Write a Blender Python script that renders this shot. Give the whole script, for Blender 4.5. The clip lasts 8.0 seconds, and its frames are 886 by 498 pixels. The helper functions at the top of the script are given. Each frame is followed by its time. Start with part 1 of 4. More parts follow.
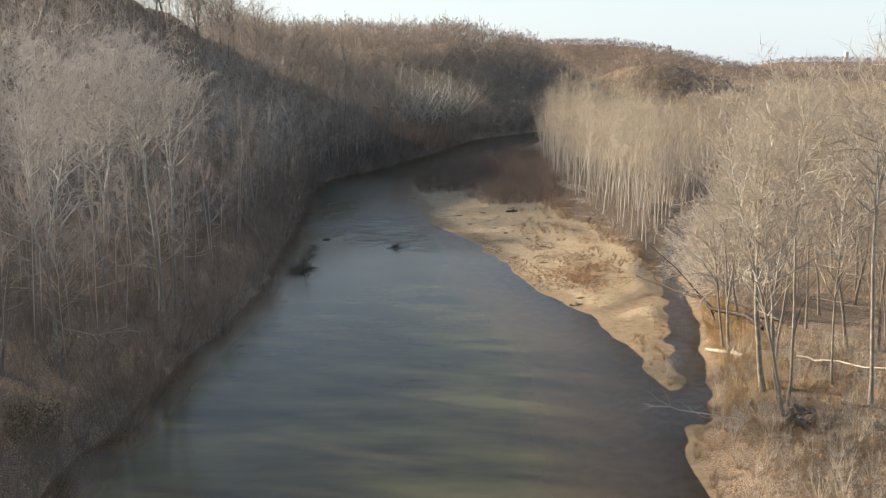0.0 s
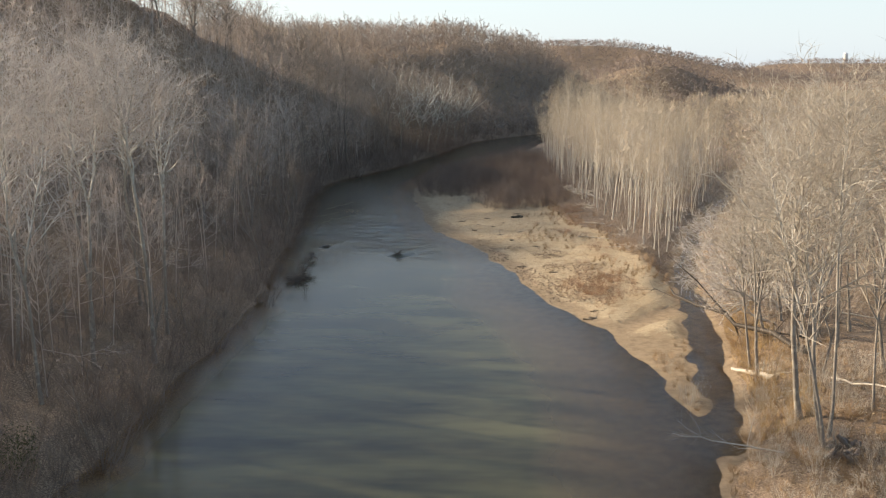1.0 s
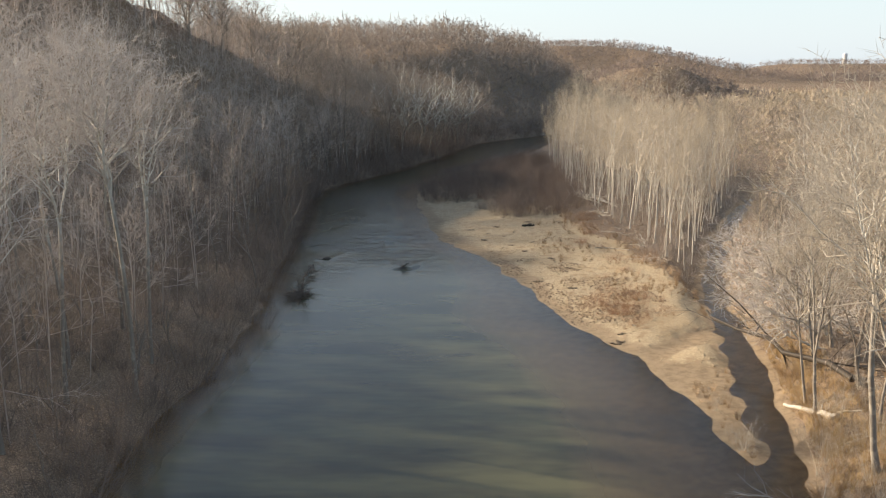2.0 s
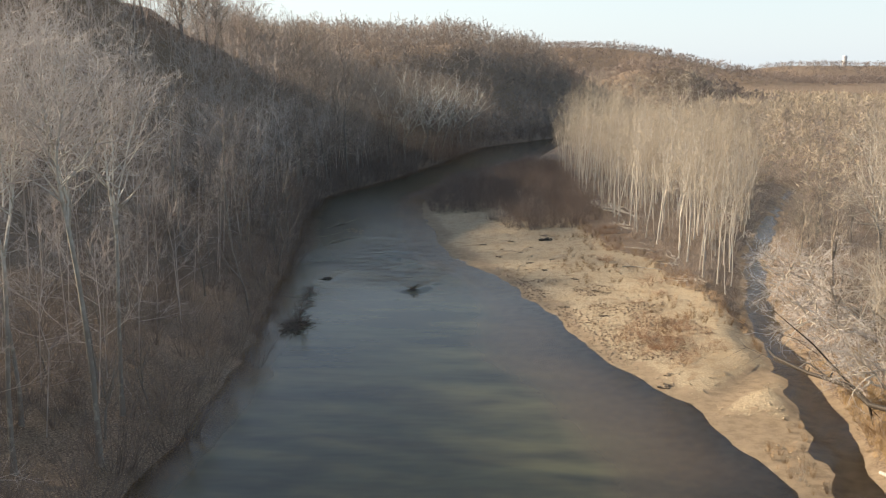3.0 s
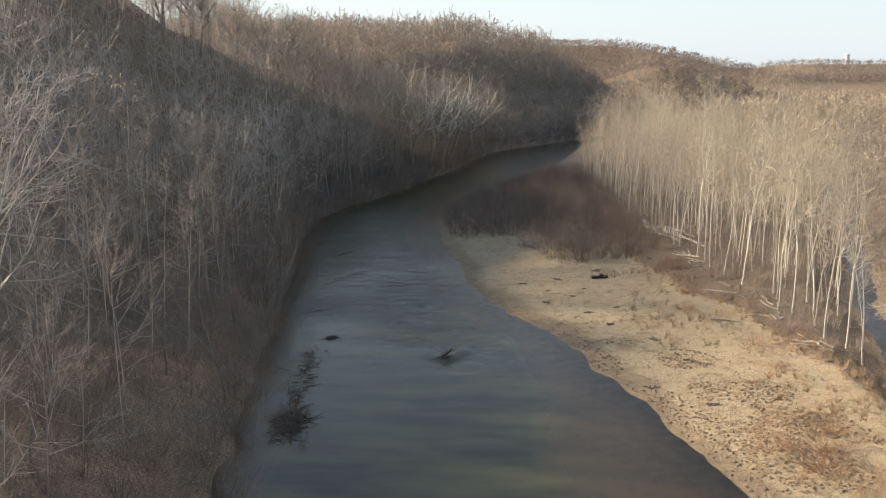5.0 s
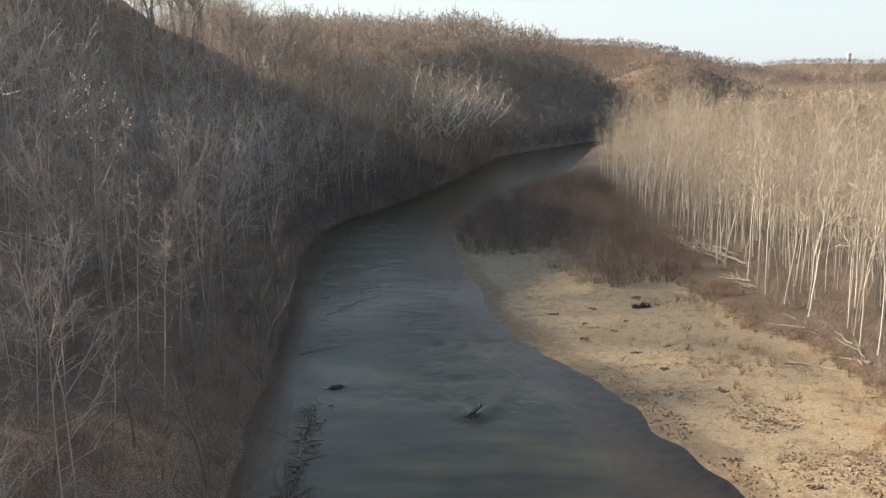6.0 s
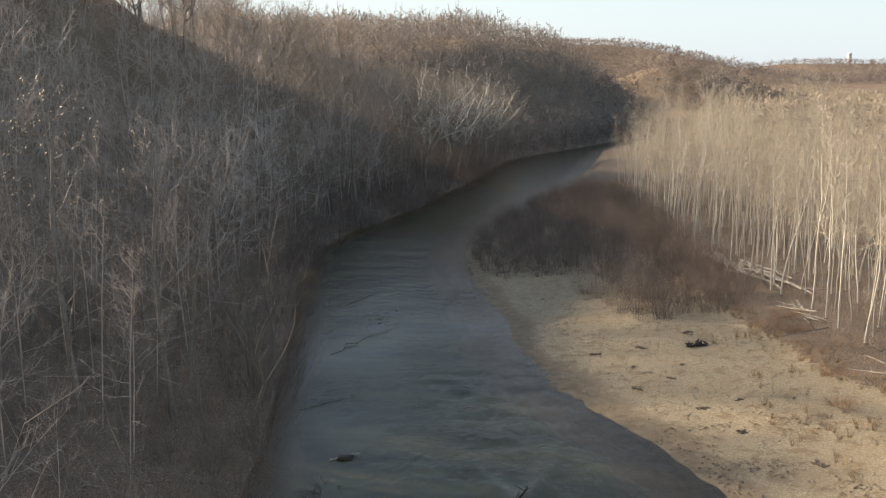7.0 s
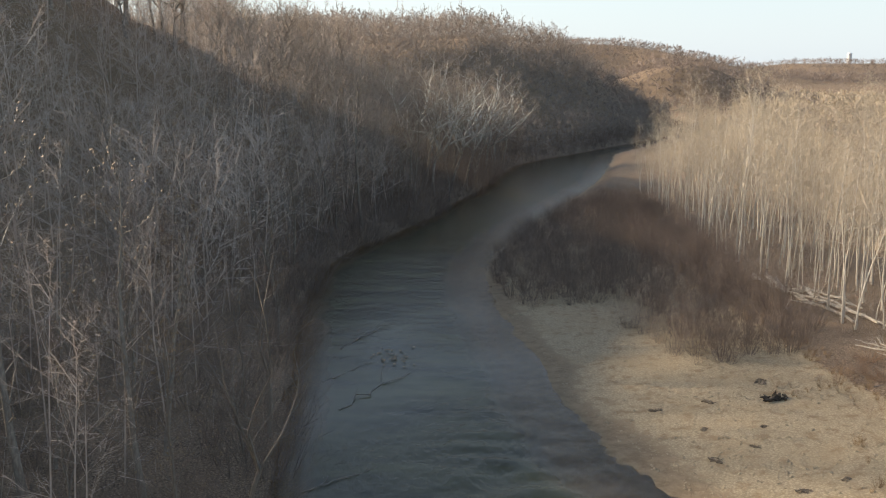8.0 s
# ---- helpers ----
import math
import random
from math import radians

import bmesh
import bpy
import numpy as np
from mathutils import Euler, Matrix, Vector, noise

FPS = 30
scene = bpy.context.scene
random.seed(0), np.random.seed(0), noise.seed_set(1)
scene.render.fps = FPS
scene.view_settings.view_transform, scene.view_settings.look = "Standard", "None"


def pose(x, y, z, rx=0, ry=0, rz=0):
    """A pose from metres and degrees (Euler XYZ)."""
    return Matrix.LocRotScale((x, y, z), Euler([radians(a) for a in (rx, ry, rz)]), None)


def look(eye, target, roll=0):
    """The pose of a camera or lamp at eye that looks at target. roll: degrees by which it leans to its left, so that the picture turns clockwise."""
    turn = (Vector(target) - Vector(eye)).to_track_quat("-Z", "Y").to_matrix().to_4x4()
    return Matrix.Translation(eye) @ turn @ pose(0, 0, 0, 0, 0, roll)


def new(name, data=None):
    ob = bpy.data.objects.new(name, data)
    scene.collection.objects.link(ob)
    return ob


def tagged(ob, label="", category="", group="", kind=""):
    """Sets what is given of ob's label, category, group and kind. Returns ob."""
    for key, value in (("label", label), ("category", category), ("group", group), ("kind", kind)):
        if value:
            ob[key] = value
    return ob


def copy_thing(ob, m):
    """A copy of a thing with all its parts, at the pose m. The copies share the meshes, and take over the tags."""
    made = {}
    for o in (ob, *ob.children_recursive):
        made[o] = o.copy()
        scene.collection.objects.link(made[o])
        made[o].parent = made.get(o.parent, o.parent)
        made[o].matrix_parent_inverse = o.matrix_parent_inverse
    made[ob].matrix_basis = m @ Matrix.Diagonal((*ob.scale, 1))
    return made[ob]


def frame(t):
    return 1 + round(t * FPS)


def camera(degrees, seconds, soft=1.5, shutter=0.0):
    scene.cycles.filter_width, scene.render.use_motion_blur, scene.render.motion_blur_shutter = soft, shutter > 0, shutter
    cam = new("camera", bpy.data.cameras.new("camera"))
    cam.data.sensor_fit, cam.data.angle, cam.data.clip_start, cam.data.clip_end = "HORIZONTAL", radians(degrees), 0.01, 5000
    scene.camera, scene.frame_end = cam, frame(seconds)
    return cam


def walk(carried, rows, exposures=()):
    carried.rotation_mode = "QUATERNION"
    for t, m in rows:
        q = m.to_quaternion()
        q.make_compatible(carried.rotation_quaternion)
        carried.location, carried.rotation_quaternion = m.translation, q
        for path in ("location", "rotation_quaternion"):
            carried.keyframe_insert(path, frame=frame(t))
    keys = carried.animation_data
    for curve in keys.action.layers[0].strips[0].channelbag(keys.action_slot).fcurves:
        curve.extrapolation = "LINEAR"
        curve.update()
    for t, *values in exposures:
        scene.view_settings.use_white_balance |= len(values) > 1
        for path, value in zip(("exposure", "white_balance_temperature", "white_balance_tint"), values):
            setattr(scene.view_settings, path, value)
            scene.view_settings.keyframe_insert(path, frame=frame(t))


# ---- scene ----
cam = camera(48.0, 8.0, 1.2)
PATH = [
    (0, (-1.054, 0.257, 20.238), (-1.067, 2.228, 19.896), -0.10),
    (0.5, (-1.329, 2.136, 20.255), (-1.340, 4.107, 19.913), -0.10),
    (1, (-1.802, 4.969, 20.251), (-1.811, 6.940, 19.911), 0.00),
    (1.5, (-2.352, 8.323, 20.240), (-2.359, 10.294, 19.900), 0.00),
    (3, (-4.628, 23.281, 20.255), (-4.627, 25.252, 19.919), 0.10),
    (3.5, (-5.422, 28.882, 20.234), (-5.419, 30.854, 19.897), 0.20),
    (4, (-6.307, 35.038, 20.258), (-6.302, 37.009, 19.920), 0.20),
    (4.5, (-7.101, 40.812, 20.294), (-7.095, 42.783, 19.956), 0.10),
    (6, (-9.699, 59.491, 20.439), (-9.688, 61.462, 20.100), 0.00),
    (6.5, (-10.581, 65.552, 20.482), (-10.567, 67.523, 20.143), 0.00),
    (7, (-11.561, 71.774, 20.550), (-11.545, 73.745, 20.211), 0.00),
    (7.5, (-12.573, 77.655, 20.570), (-12.554, 79.626, 20.229), 0.10),
    (8, (-13.507, 83.963, 20.722), (-13.485, 85.934, 20.383), 0.00),
]
walk(cam, [(t, look(eye, target, roll)) for t, eye, target, roll in PATH])

# ---- world, sun, exposure ----
SUN_AZ, SUN_EL = -69.0, 21.8          # degrees from +y towards +x, degrees up
world = bpy.data.worlds.new("world")
scene.world = world
world.use_nodes = True
wn = world.node_tree
wn.nodes.clear()
sky = wn.nodes.new("ShaderNodeTexSky")
sky.sky_type, sky.sun_disc = "NISHITA", False
sky.sun_elevation, sky.sun_rotation = radians(SUN_EL), radians(SUN_AZ)
sky.air_density, sky.dust_density, sky.ozone_density = 1.0, 0.8, 2.5
sky_bg = wn.nodes.new("ShaderNodeBackground")
sky_bg.inputs["Strength"].default_value = 0.15
sky_out = wn.nodes.new("ShaderNodeOutputWorld")
# thin winter haze whitens the clear sky
haze = wn.nodes.new("ShaderNodeMix")
haze.data_type = "RGBA"
haze.inputs[7].default_value = (2.6, 3.0, 3.4, 1)
up = wn.nodes.new("ShaderNodeSeparateXYZ")
wn.links.new(wn.nodes.new("ShaderNodeTexCoord").outputs["Generated"], up.inputs[0])
thin = wn.nodes.new("ShaderNodeMapRange")
thin.interpolation_type = "SMOOTHSTEP"
for key, value in (("From Min", 0.0), ("From Max", 0.24), ("To Min", 0.8), ("To Max", 0.0)):
    thin.inputs[key].default_value = value
wn.links.new(up.outputs["Z"], thin.inputs["Value"])
wn.links.new(thin.outputs["Result"], haze.inputs[0])
dim = wn.nodes.new("ShaderNodeMix")
dim.data_type, dim.blend_type = "RGBA", "MULTIPLY"
dim.inputs[0].default_value = 1.0
dim.inputs[7].default_value = (0.95, 0.82, 0.70, 1)
wn.links.new(sky.outputs[0], dim.inputs[6])
wn.links.new(dim.outputs[2], haze.inputs[6])
wn.links.new(haze.outputs[2], sky_bg.inputs[0])
wn.links.new(sky_bg.outputs[0], sky_out.inputs[0])
sun = new("sun", bpy.data.lights.new("sun", "SUN"))
sun.data.energy, sun.data.angle, sun.data.color = 5.0, radians(1.5), (1.0, 0.85, 0.66)
to_sun = Vector((math.sin(radians(SUN_AZ)) * math.cos(radians(SUN_EL)), math.cos(radians(SUN_AZ)) * math.cos(radians(SUN_EL)), math.sin(radians(SUN_EL))))
sun.matrix_world = Matrix.Translation((-120, 80, 120)) @ to_sun.to_track_quat("Z", "Y").to_matrix().to_4x4()
scene.view_settings.exposure = 1.0


# ---- materials ----
def nodes(name):
    mat = bpy.data.materials.new(name)
    mat.use_nodes = True
    t = mat.node_tree
    t.nodes.clear()
    return mat, t


def add(t, kind, **inputs):
    n = t.nodes.new("ShaderNode" + kind)
    for key, value in inputs.items():
        n.inputs[key.replace("_", " ")].default_value = value
    return n


def noise_tex(t, coords, scale, detail=4.0, rough=0.6):
    n = add(t, "TexNoise", Scale=scale, Detail=detail, Roughness=rough)
    t.links.new(coords, n.inputs["Vector"])
    return n.outputs["Fac"]


def mix_rgb(t, fac, a, b):
    n = t.nodes.new("ShaderNodeMix")
    n.data_type = "RGBA"
    for sock, v in ((n.inputs[0], fac), (n.inputs[6], a), (n.inputs[7], b)):
        if isinstance(v, bpy.types.NodeSocket):
            t.links.new(v, sock)
        elif sock is n.inputs[0]:
            sock.default_value = v
        else:
            sock.default_value = (*v, 1)
    return n.outputs[2]


def ramp(t, fac, lo, hi, a=0.0, b=1.0):
    n = add(t, "MapRange", From_Min=lo, From_Max=hi, To_Min=a, To_Max=b)
    t.links.new(fac, n.inputs["Value"])
    return n.outputs["Result"]


def finish(t, colour, rough=0.9, height=None, depth=0.02, spec=0.2, thin=0.0):
    b = add(t, "BsdfPrincipled", Roughness=rough)
    b.inputs["Specular IOR Level"].default_value = spec
    t.links.new(colour, b.inputs["Base Color"])
    if height is not None:
        bump = add(t, "Bump", Strength=0.7, Distance=depth)
        t.links.new(height, bump.inputs["Height"])
        t.links.new(bump.outputs[0], b.inputs["Normal"])
    out = add(t, "OutputMaterial")
    if thin:
        # thin round twigs catch some light from every side
        through_light = add(t, "BsdfTranslucent")
        t.links.new(colour, through_light.inputs["Color"])
        both = add(t, "MixShader")
        both.inputs[0].default_value = thin
        t.links.new(b.outputs[0], both.inputs[1])
        t.links.new(through_light.outputs[0], both.inputs[2])
        t.links.new(both.outputs[0], out.inputs[0])
    else:
        t.links.new(b.outputs[0], out.inputs[0])


def wood_material(name, dark, light, scale=3.0, per="object", blotch=None, gloss=0.6, vary=0.45, thin=0.0, toned=0.0):
    """Bark or twig wood: two tones, grain and blotches; each tree or twig a little different."""
    mat, t = nodes(name)
    co = t.nodes.new("ShaderNodeTexCoord").outputs["Object"]
    stretch = add(t, "Mapping", Scale=(1, 1, 0.25))
    t.links.new(co, stretch.inputs[0])
    grain = noise_tex(t, stretch.outputs[0], scale * 4)
    coarse = noise_tex(t, co, scale * 0.25)
    if per == "object":
        rnd = t.nodes.new("ShaderNodeObjectInfo").outputs["Random"]
    else:
        rnd = t.nodes.new("ShaderNodeNewGeometry").outputs["Random Per Island"]
    c = mix_rgb(t, ramp(t, grain, 0.3, 0.7), dark, light)
    c = mix_rgb(t, ramp(t, coarse, 0.45, 0.7, 0, 0.4), c, tuple(v * 0.6 for v in dark))
    c = mix_rgb(t, ramp(t, rnd, 0, 1, 0.0, vary), c, tuple(0.5 * (a + b) * k for a, b, k in zip(dark, light, (0.62, 0.58, 0.54))))
    if toned:
        # each tree of a wood has its own tone
        tone = add(t, "Attribute")
        tone.attribute_name = "tone"
        c = mix_rgb(t, ramp(t, tone.outputs["Fac"], 0, 1, 0.0, toned), c, tuple(v * 0.4 for v in dark))
    if blotch:
        high = t.nodes.new("ShaderNodeSeparateXYZ")
        t.links.new(co, high.inputs[0])
        plates = t.nodes.new("ShaderNodeMath")
        plates.operation = "ADD"
        t.links.new(ramp(t, high.outputs["Z"], 2.0, 15.0, 0.95, 0.0), plates.inputs[0])
        t.links.new(ramp(t, coarse, 0.3, 0.7, -0.3, 0.3), plates.inputs[1])
        c = mix_rgb(t, ramp(t, plates.outputs[0], 0.1, 0.7, 0, 0.9), c, (0.20, 0.165, 0.13))
        c = mix_rgb(t, ramp(t, noise_tex(t, co, scale * 0.9, 2), 0.55, 0.6), c, blotch)
    finish(t, c, gloss, grain, 0.02, 0.2, thin)
    return mat


BARK_PALE = wood_material("sycamore_bark", (0.46, 0.425, 0.36), (0.76, 0.72, 0.64), 2.0, blotch=(0.34, 0.295, 0.235))
BARK_GREY = wood_material("grey_bark", (0.17, 0.14, 0.11), (0.36, 0.31, 0.25), 3.0)
BARK_TAN = wood_material("tan_pole_bark", (0.47, 0.415, 0.335), (0.74, 0.675, 0.575), 3.0)
TWIG_TAN = wood_material("tan_twigs", (0.42, 0.345, 0.25), (0.70, 0.60, 0.455), 2.0, per="island", thin=0.25)
TWIG_PALE = wood_material("pale_twigs", (0.47, 0.41, 0.325), (0.78, 0.70, 0.58), 2.0, per="island", thin=0.4)
TWIG_GREY = wood_material("grey_twigs", (0.46, 0.415, 0.37), (0.72, 0.665, 0.61), 2.0, per="island", thin=0.4)
TWIG_BROWN = wood_material("brown_twigs", (0.28, 0.22, 0.175), (0.53, 0.445, 0.36), 2.0, per="island", thin=0.2)
TWIG_WILLOW = wood_material("red_brown_willow_stems", (0.18, 0.137, 0.112), (0.34, 0.268, 0.218), 2.0, per="island", thin=0.2, toned=0.3)
FAR_WOOD = wood_material("far_woods", (0.29, 0.24, 0.195), (0.50, 0.425, 0.35), 0.6, per="island", vary=0.25, thin=0.2, toned=0.4)
HILL_TOP_WOOD = wood_material("rounded_hill_woods", (0.26, 0.215, 0.18), (0.43, 0.365, 0.31), 0.6, per="island", vary=0.2, thin=0.4, toned=0.35)
FAR_TAN = wood_material("far_tan_woods", (0.42, 0.345, 0.245), (0.68, 0.57, 0.425), 0.6, per="island", vary=0.25, thin=0.25, toned=0.35)
# far_woods again, paler so that the hill's shade comes out lighter
HILL_WOOD = wood_material("shade_lifted_hill_woods", (0.47, 0.38, 0.315), (0.74, 0.62, 0.52), 0.6, per="island", vary=0.25, thin=0.2, toned=0.4)
# brown twigs made darker: the bank's shade is partly in this colour
BANK_TWIG = wood_material("shade_darkened_bank_brush", (0.16, 0.122, 0.097), (0.31, 0.245, 0.20), 2.0, per="island", thin=0.2, toned=0.3)
RIDGE_WOOD = wood_material("distant_ridge_woods", (0.25, 0.20, 0.17), (0.38, 0.315, 0.27), 0.6, per="island", vary=0.15, thin=0.55, toned=0.3)
DRIFT = wood_material("bleached_driftwood", (0.40, 0.34, 0.26), (0.68, 0.62, 0.52), 3.0)
WET_WOOD = wood_material("wet_dark_wood", (0.03, 0.024, 0.018), (0.09, 0.07, 0.05), 3.0)
DRY_GRASS = wood_material("dry_weeds", (0.25, 0.155, 0.08), (0.47, 0.33, 0.185), 2.0, per="island")
DEAD_LEAF = wood_material("dead_leaves", (0.20, 0.12, 0.06), (0.52, 0.40, 0.25), 2.0, per="island")
DAMP_DEBRIS = wood_material("damp_debris", (0.19, 0.14, 0.095), (0.33, 0.26, 0.18), 3.0)
RED_TWIG = wood_material("reddish_brush_stems", (0.28, 0.165, 0.10), (0.46, 0.31, 0.20), 2.0, per="island", thin=0.3)
WET_BROWN = wood_material("wet_brown_wood", (0.11, 0.083, 0.064), (0.23, 0.18, 0.14), 3.0)
GREEN_LEAF = wood_material("evergreen_leaves", (0.05, 0.06, 0.02), (0.13, 0.14, 0.05), 2.0, per="island")
PEBBLE = wood_material("river_pebbles", (0.30, 0.23, 0.14), (0.56, 0.46, 0.31), 6.0, per="island")
DARK_COBBLE = wood_material("dark_cobbles", (0.20, 0.14, 0.09), (0.40, 0.295, 0.195), 6.0, per="island")


def ground_material():
    mat, t = nodes("forest_floor_and_gravel")
    geo = t.nodes.new("ShaderNodeNewGeometry")
    pos = geo.outputs["Position"]
    fine, mid, broad = noise_tex(t, pos, 9.0, 6, 0.7), noise_tex(t, pos, 1.1, 5, 0.65), noise_tex(t, pos, 0.16, 4)
    litter = mix_rgb(t, ramp(t, fine, 0.42, 0.6), (0.10, 0.068, 0.045), (0.41, 0.30, 0.20))
    litter = mix_rgb(t, ramp(t, mid, 0.48, 0.62, 0, 0.5), litter, (0.27, 0.20, 0.135))
    litter = mix_rgb(t, ramp(t, broad, 0.5, 0.7, 0, 0.5), litter, (0.14, 0.10, 0.055))
    cells = add(t, "TexVoronoi", Scale=7.0)
    t.links.new(pos, cells.inputs["Vector"])
    gravel = mix_rgb(t, ramp(t, fine, 0.3, 0.7), (0.39, 0.295, 0.18), (0.64, 0.515, 0.335))
    gravel = mix_rgb(t, ramp(t, cells.outputs["Distance"], 0.2, 0.7, 0, 0.45), gravel, (0.22, 0.16, 0.09))
    gravel = mix_rgb(t, ramp(t, mid, 0.53, 0.64, 0, 0.75), gravel, (0.28, 0.19, 0.105))
    gravel = mix_rgb(t, ramp(t, broad, 0.5, 0.66, 0, 0.5), gravel, (0.40, 0.29, 0.165))
    zone = add(t, "Attribute")
    zone.attribute_name = "gravel"
    wet = add(t, "Attribute")
    wet.attribute_name = "wet"
    edge = t.nodes.new("ShaderNodeMath")
    edge.operation = "ADD"
    t.links.new(zone.outputs["Fac"], edge.inputs[0])
    t.links.new(ramp(t, mid, 0.3, 0.7, -0.3, 0.3), edge.inputs[1])
    c = mix_rgb(t, ramp(t, edge.outputs[0], 0.4, 0.6), litter, gravel)
    mud = mix_rgb(t, ramp(t, mid, 0.35, 0.65), (0.21, 0.15, 0.09), (0.36, 0.265, 0.165))
    w = t.nodes.new("ShaderNodeMath")
    w.operation = "ADD"
    t.links.new(wet.outputs["Fac"], w.inputs[0])
    t.links.new(ramp(t, mid, 0.3, 0.7, -0.35, 0.35), w.inputs[1])
    c = mix_rgb(t, ramp(t, w.outputs[0], 0.35, 0.75, 0, 0.9), c, mud)
    h = t.nodes.new("ShaderNodeMath")
    h.operation = "ADD"
    t.links.new(fine, h.inputs[0])
    t.links.new(mid, h.inputs[1])
    finish(t, c, 0.9, h.outputs[0], 0.12)
    return mat


def water_material():
    """Turbid river water: murk grows with depth, the surface mirrors the sky."""
    mat, t = nodes("river_water")
    pos = t.nodes.new("ShaderNodeNewGeometry").outputs["Position"]
    deep, riffle = add(t, "Attribute"), add(t, "Attribute")
    deep.attribute_name, riffle.attribute_name = "depth", "riffle"
    stretch = add(t, "Mapping", Scale=(1.0, 0.5, 1.0))
    t.links.new(pos, stretch.inputs[0])
    along = add(t, "Mapping", Scale=(0.35, 1.0, 1.0), Rotation=(0, 0, 0.25))
    t.links.new(pos, along.inputs[0])
    small, big = noise_tex(t, stretch.outputs[0], 1.6, 5, 0.6), noise_tex(t, along.outputs[0], 0.3, 3)
    strength = ramp(t, riffle.outputs["Fac"], 0, 1, 0.05, 0.9)
    bump = add(t, "Bump", Distance=0.17)
    t.links.new(small, bump.inputs["Height"])
    t.links.new(strength, bump.inputs["Strength"])
    murk = mix_rgb(t, ramp(t, big, 0.35, 0.65), (0.048, 0.045, 0.026), (0.104, 0.098, 0.049))
    murk = mix_rgb(t, ramp(t, deep.outputs["Fac"], 0.12, 0.6), (0.18, 0.13, 0.076), murk)
    body = add(t, "BsdfDiffuse")
    t.links.new(murk, body.inputs["Color"])
    clear = add(t, "BsdfTransparent", Color=(0.92, 0.82, 0.62, 1))
    m1 = t.nodes.new("ShaderNodeMixShader")
    t.links.new(ramp(t, deep.outputs["Fac"], 0.0, 0.55, 0.02, 1.0), m1.inputs[0])
    t.links.new(clear.outputs[0], m1.inputs[1])
    t.links.new(body.outputs[0], m1.inputs[2])
    gloss = add(t, "BsdfGlossy", Roughness=0.13, Color=(0.65, 0.595, 0.59, 1))
    fres = add(t, "Fresnel", IOR=1.33)
    for n in (gloss, fres):
        t.links.new(bump.outputs[0], n.inputs["Normal"])
    m2 = t.nodes.new("ShaderNodeMixShader")
    t.links.new(fres.outputs[0], m2.inputs[0])
    t.links.new(m1.outputs[0], m2.inputs[1])
    t.links.new(gloss.outputs[0], m2.inputs[2])
    out = add(t, "OutputMaterial")
    t.links.new(m2.outputs[0], out.inputs[0])
    return mat


GROUND, WATER = ground_material(), water_material()
TOWER_PAINT = wood_material("white_tower_paint", (0.74, 0.73, 0.70), (0.82, 0.81, 0.79), 0.5)


# ---- plan: river banks, creek, relief ----
LEFT_BANK = [(-353.8, -27), (46, -21), (62, -20.3), (76, -19.8), (90, -19), (105, -19.8), (119, -21.2), (132, -22.1), (145, -22.9), (155, -23.6), (175, -25.8), (192, -26), (205, -22.8), (213, -19.5), (222, -17), (233, -13.8), (248, -10.3), (262, -6), (285, -1.8), (299, 0.6), (325, 7.2), (341, 15), (401, 48.7), (450, 75), (520, 92), (3000, 110)]
RIGHT_BANK = [(-353.8, 6), (36, 11), (46.8, 11.8), (53.7, 12.1), (63, 13.5), (68, 12.8), (81, 11.7), (86, 10.3), (91, 8.5), (95, 7.1), (105, 5.7), (113, 3.8), (125.7, 1.4), (132, -2), (138, -3.8), (146, -5), (155, -5.7), (173, -7.6), (187, -8), (194, -7.6), (203, -5.2), (214, -3.2), (239, 5.6), (285, 20.5), (355, 36.5), (383, 50), (440, 85), (520, 112), (3000, 135)]
CREEK = [(57, 13.4), (63, 15.2), (68.5, 16.1), (73, 16.7), (79.1, 18), (89.8, 20), (100.8, 21.5), (110.5, 23.9), (124, 27.5), (136.2, 31.1), (144.9, 34.9), (160, 40.5), (180.4, 48.5), (212.2, 62.3)]


def curve(table):
    ys, xs = np.array([a for a, _ in table], float), np.array([b for _, b in table], float)

    def at(y):
        # three samples soften the corners
        return (np.interp(y - 2.5, ys, xs) + np.interp(y, ys, xs) * 2 + np.interp(y + 2.5, ys, xs)) / 4
    return at


left_at, right_at = curve(LEFT_BANK), curve(RIGHT_BANK)


def smooth(a):
    a = np.clip(a, 0, 1)
    return a * a * (3 - 2 * a)


_grid = np.random.RandomState(7).rand(64, 64)


def lumps(x, y, size):
    """Smooth value noise from -1 to 1, with lumps of that size."""
    u, v = np.asarray(x, float) / size + 1000, np.asarray(y, float) / size + 1000
    i, j = np.floor(u).astype(int), np.floor(v).astype(int)
    fu, fv = smooth(u - i), smooth(v - j)
    g = lambda a, b: _grid[a % 64, b % 64]
    low = g(i, j) * (1 - fu) + g(i + 1, j) * fu
    high = g(i, j + 1) * (1 - fu) + g(i + 1, j + 1) * fu
    return (low * (1 - fv) + high * fv) * 2 - 1


def creek_distance(x, y):
    best = np.full(np.shape(x), 1e9)
    for (ya, xa), (yb, xb) in zip(CREEK, CREEK[1:]):
        dx, dy = xb - xa, yb - ya
        u = np.clip(((x - xa) * dx + (y - ya) * dy) / (dx * dx + dy * dy), 0, 1)
        best = np.minimum(best, np.hypot(x - xa - u * dx, y - ya - u * dy))
    return best


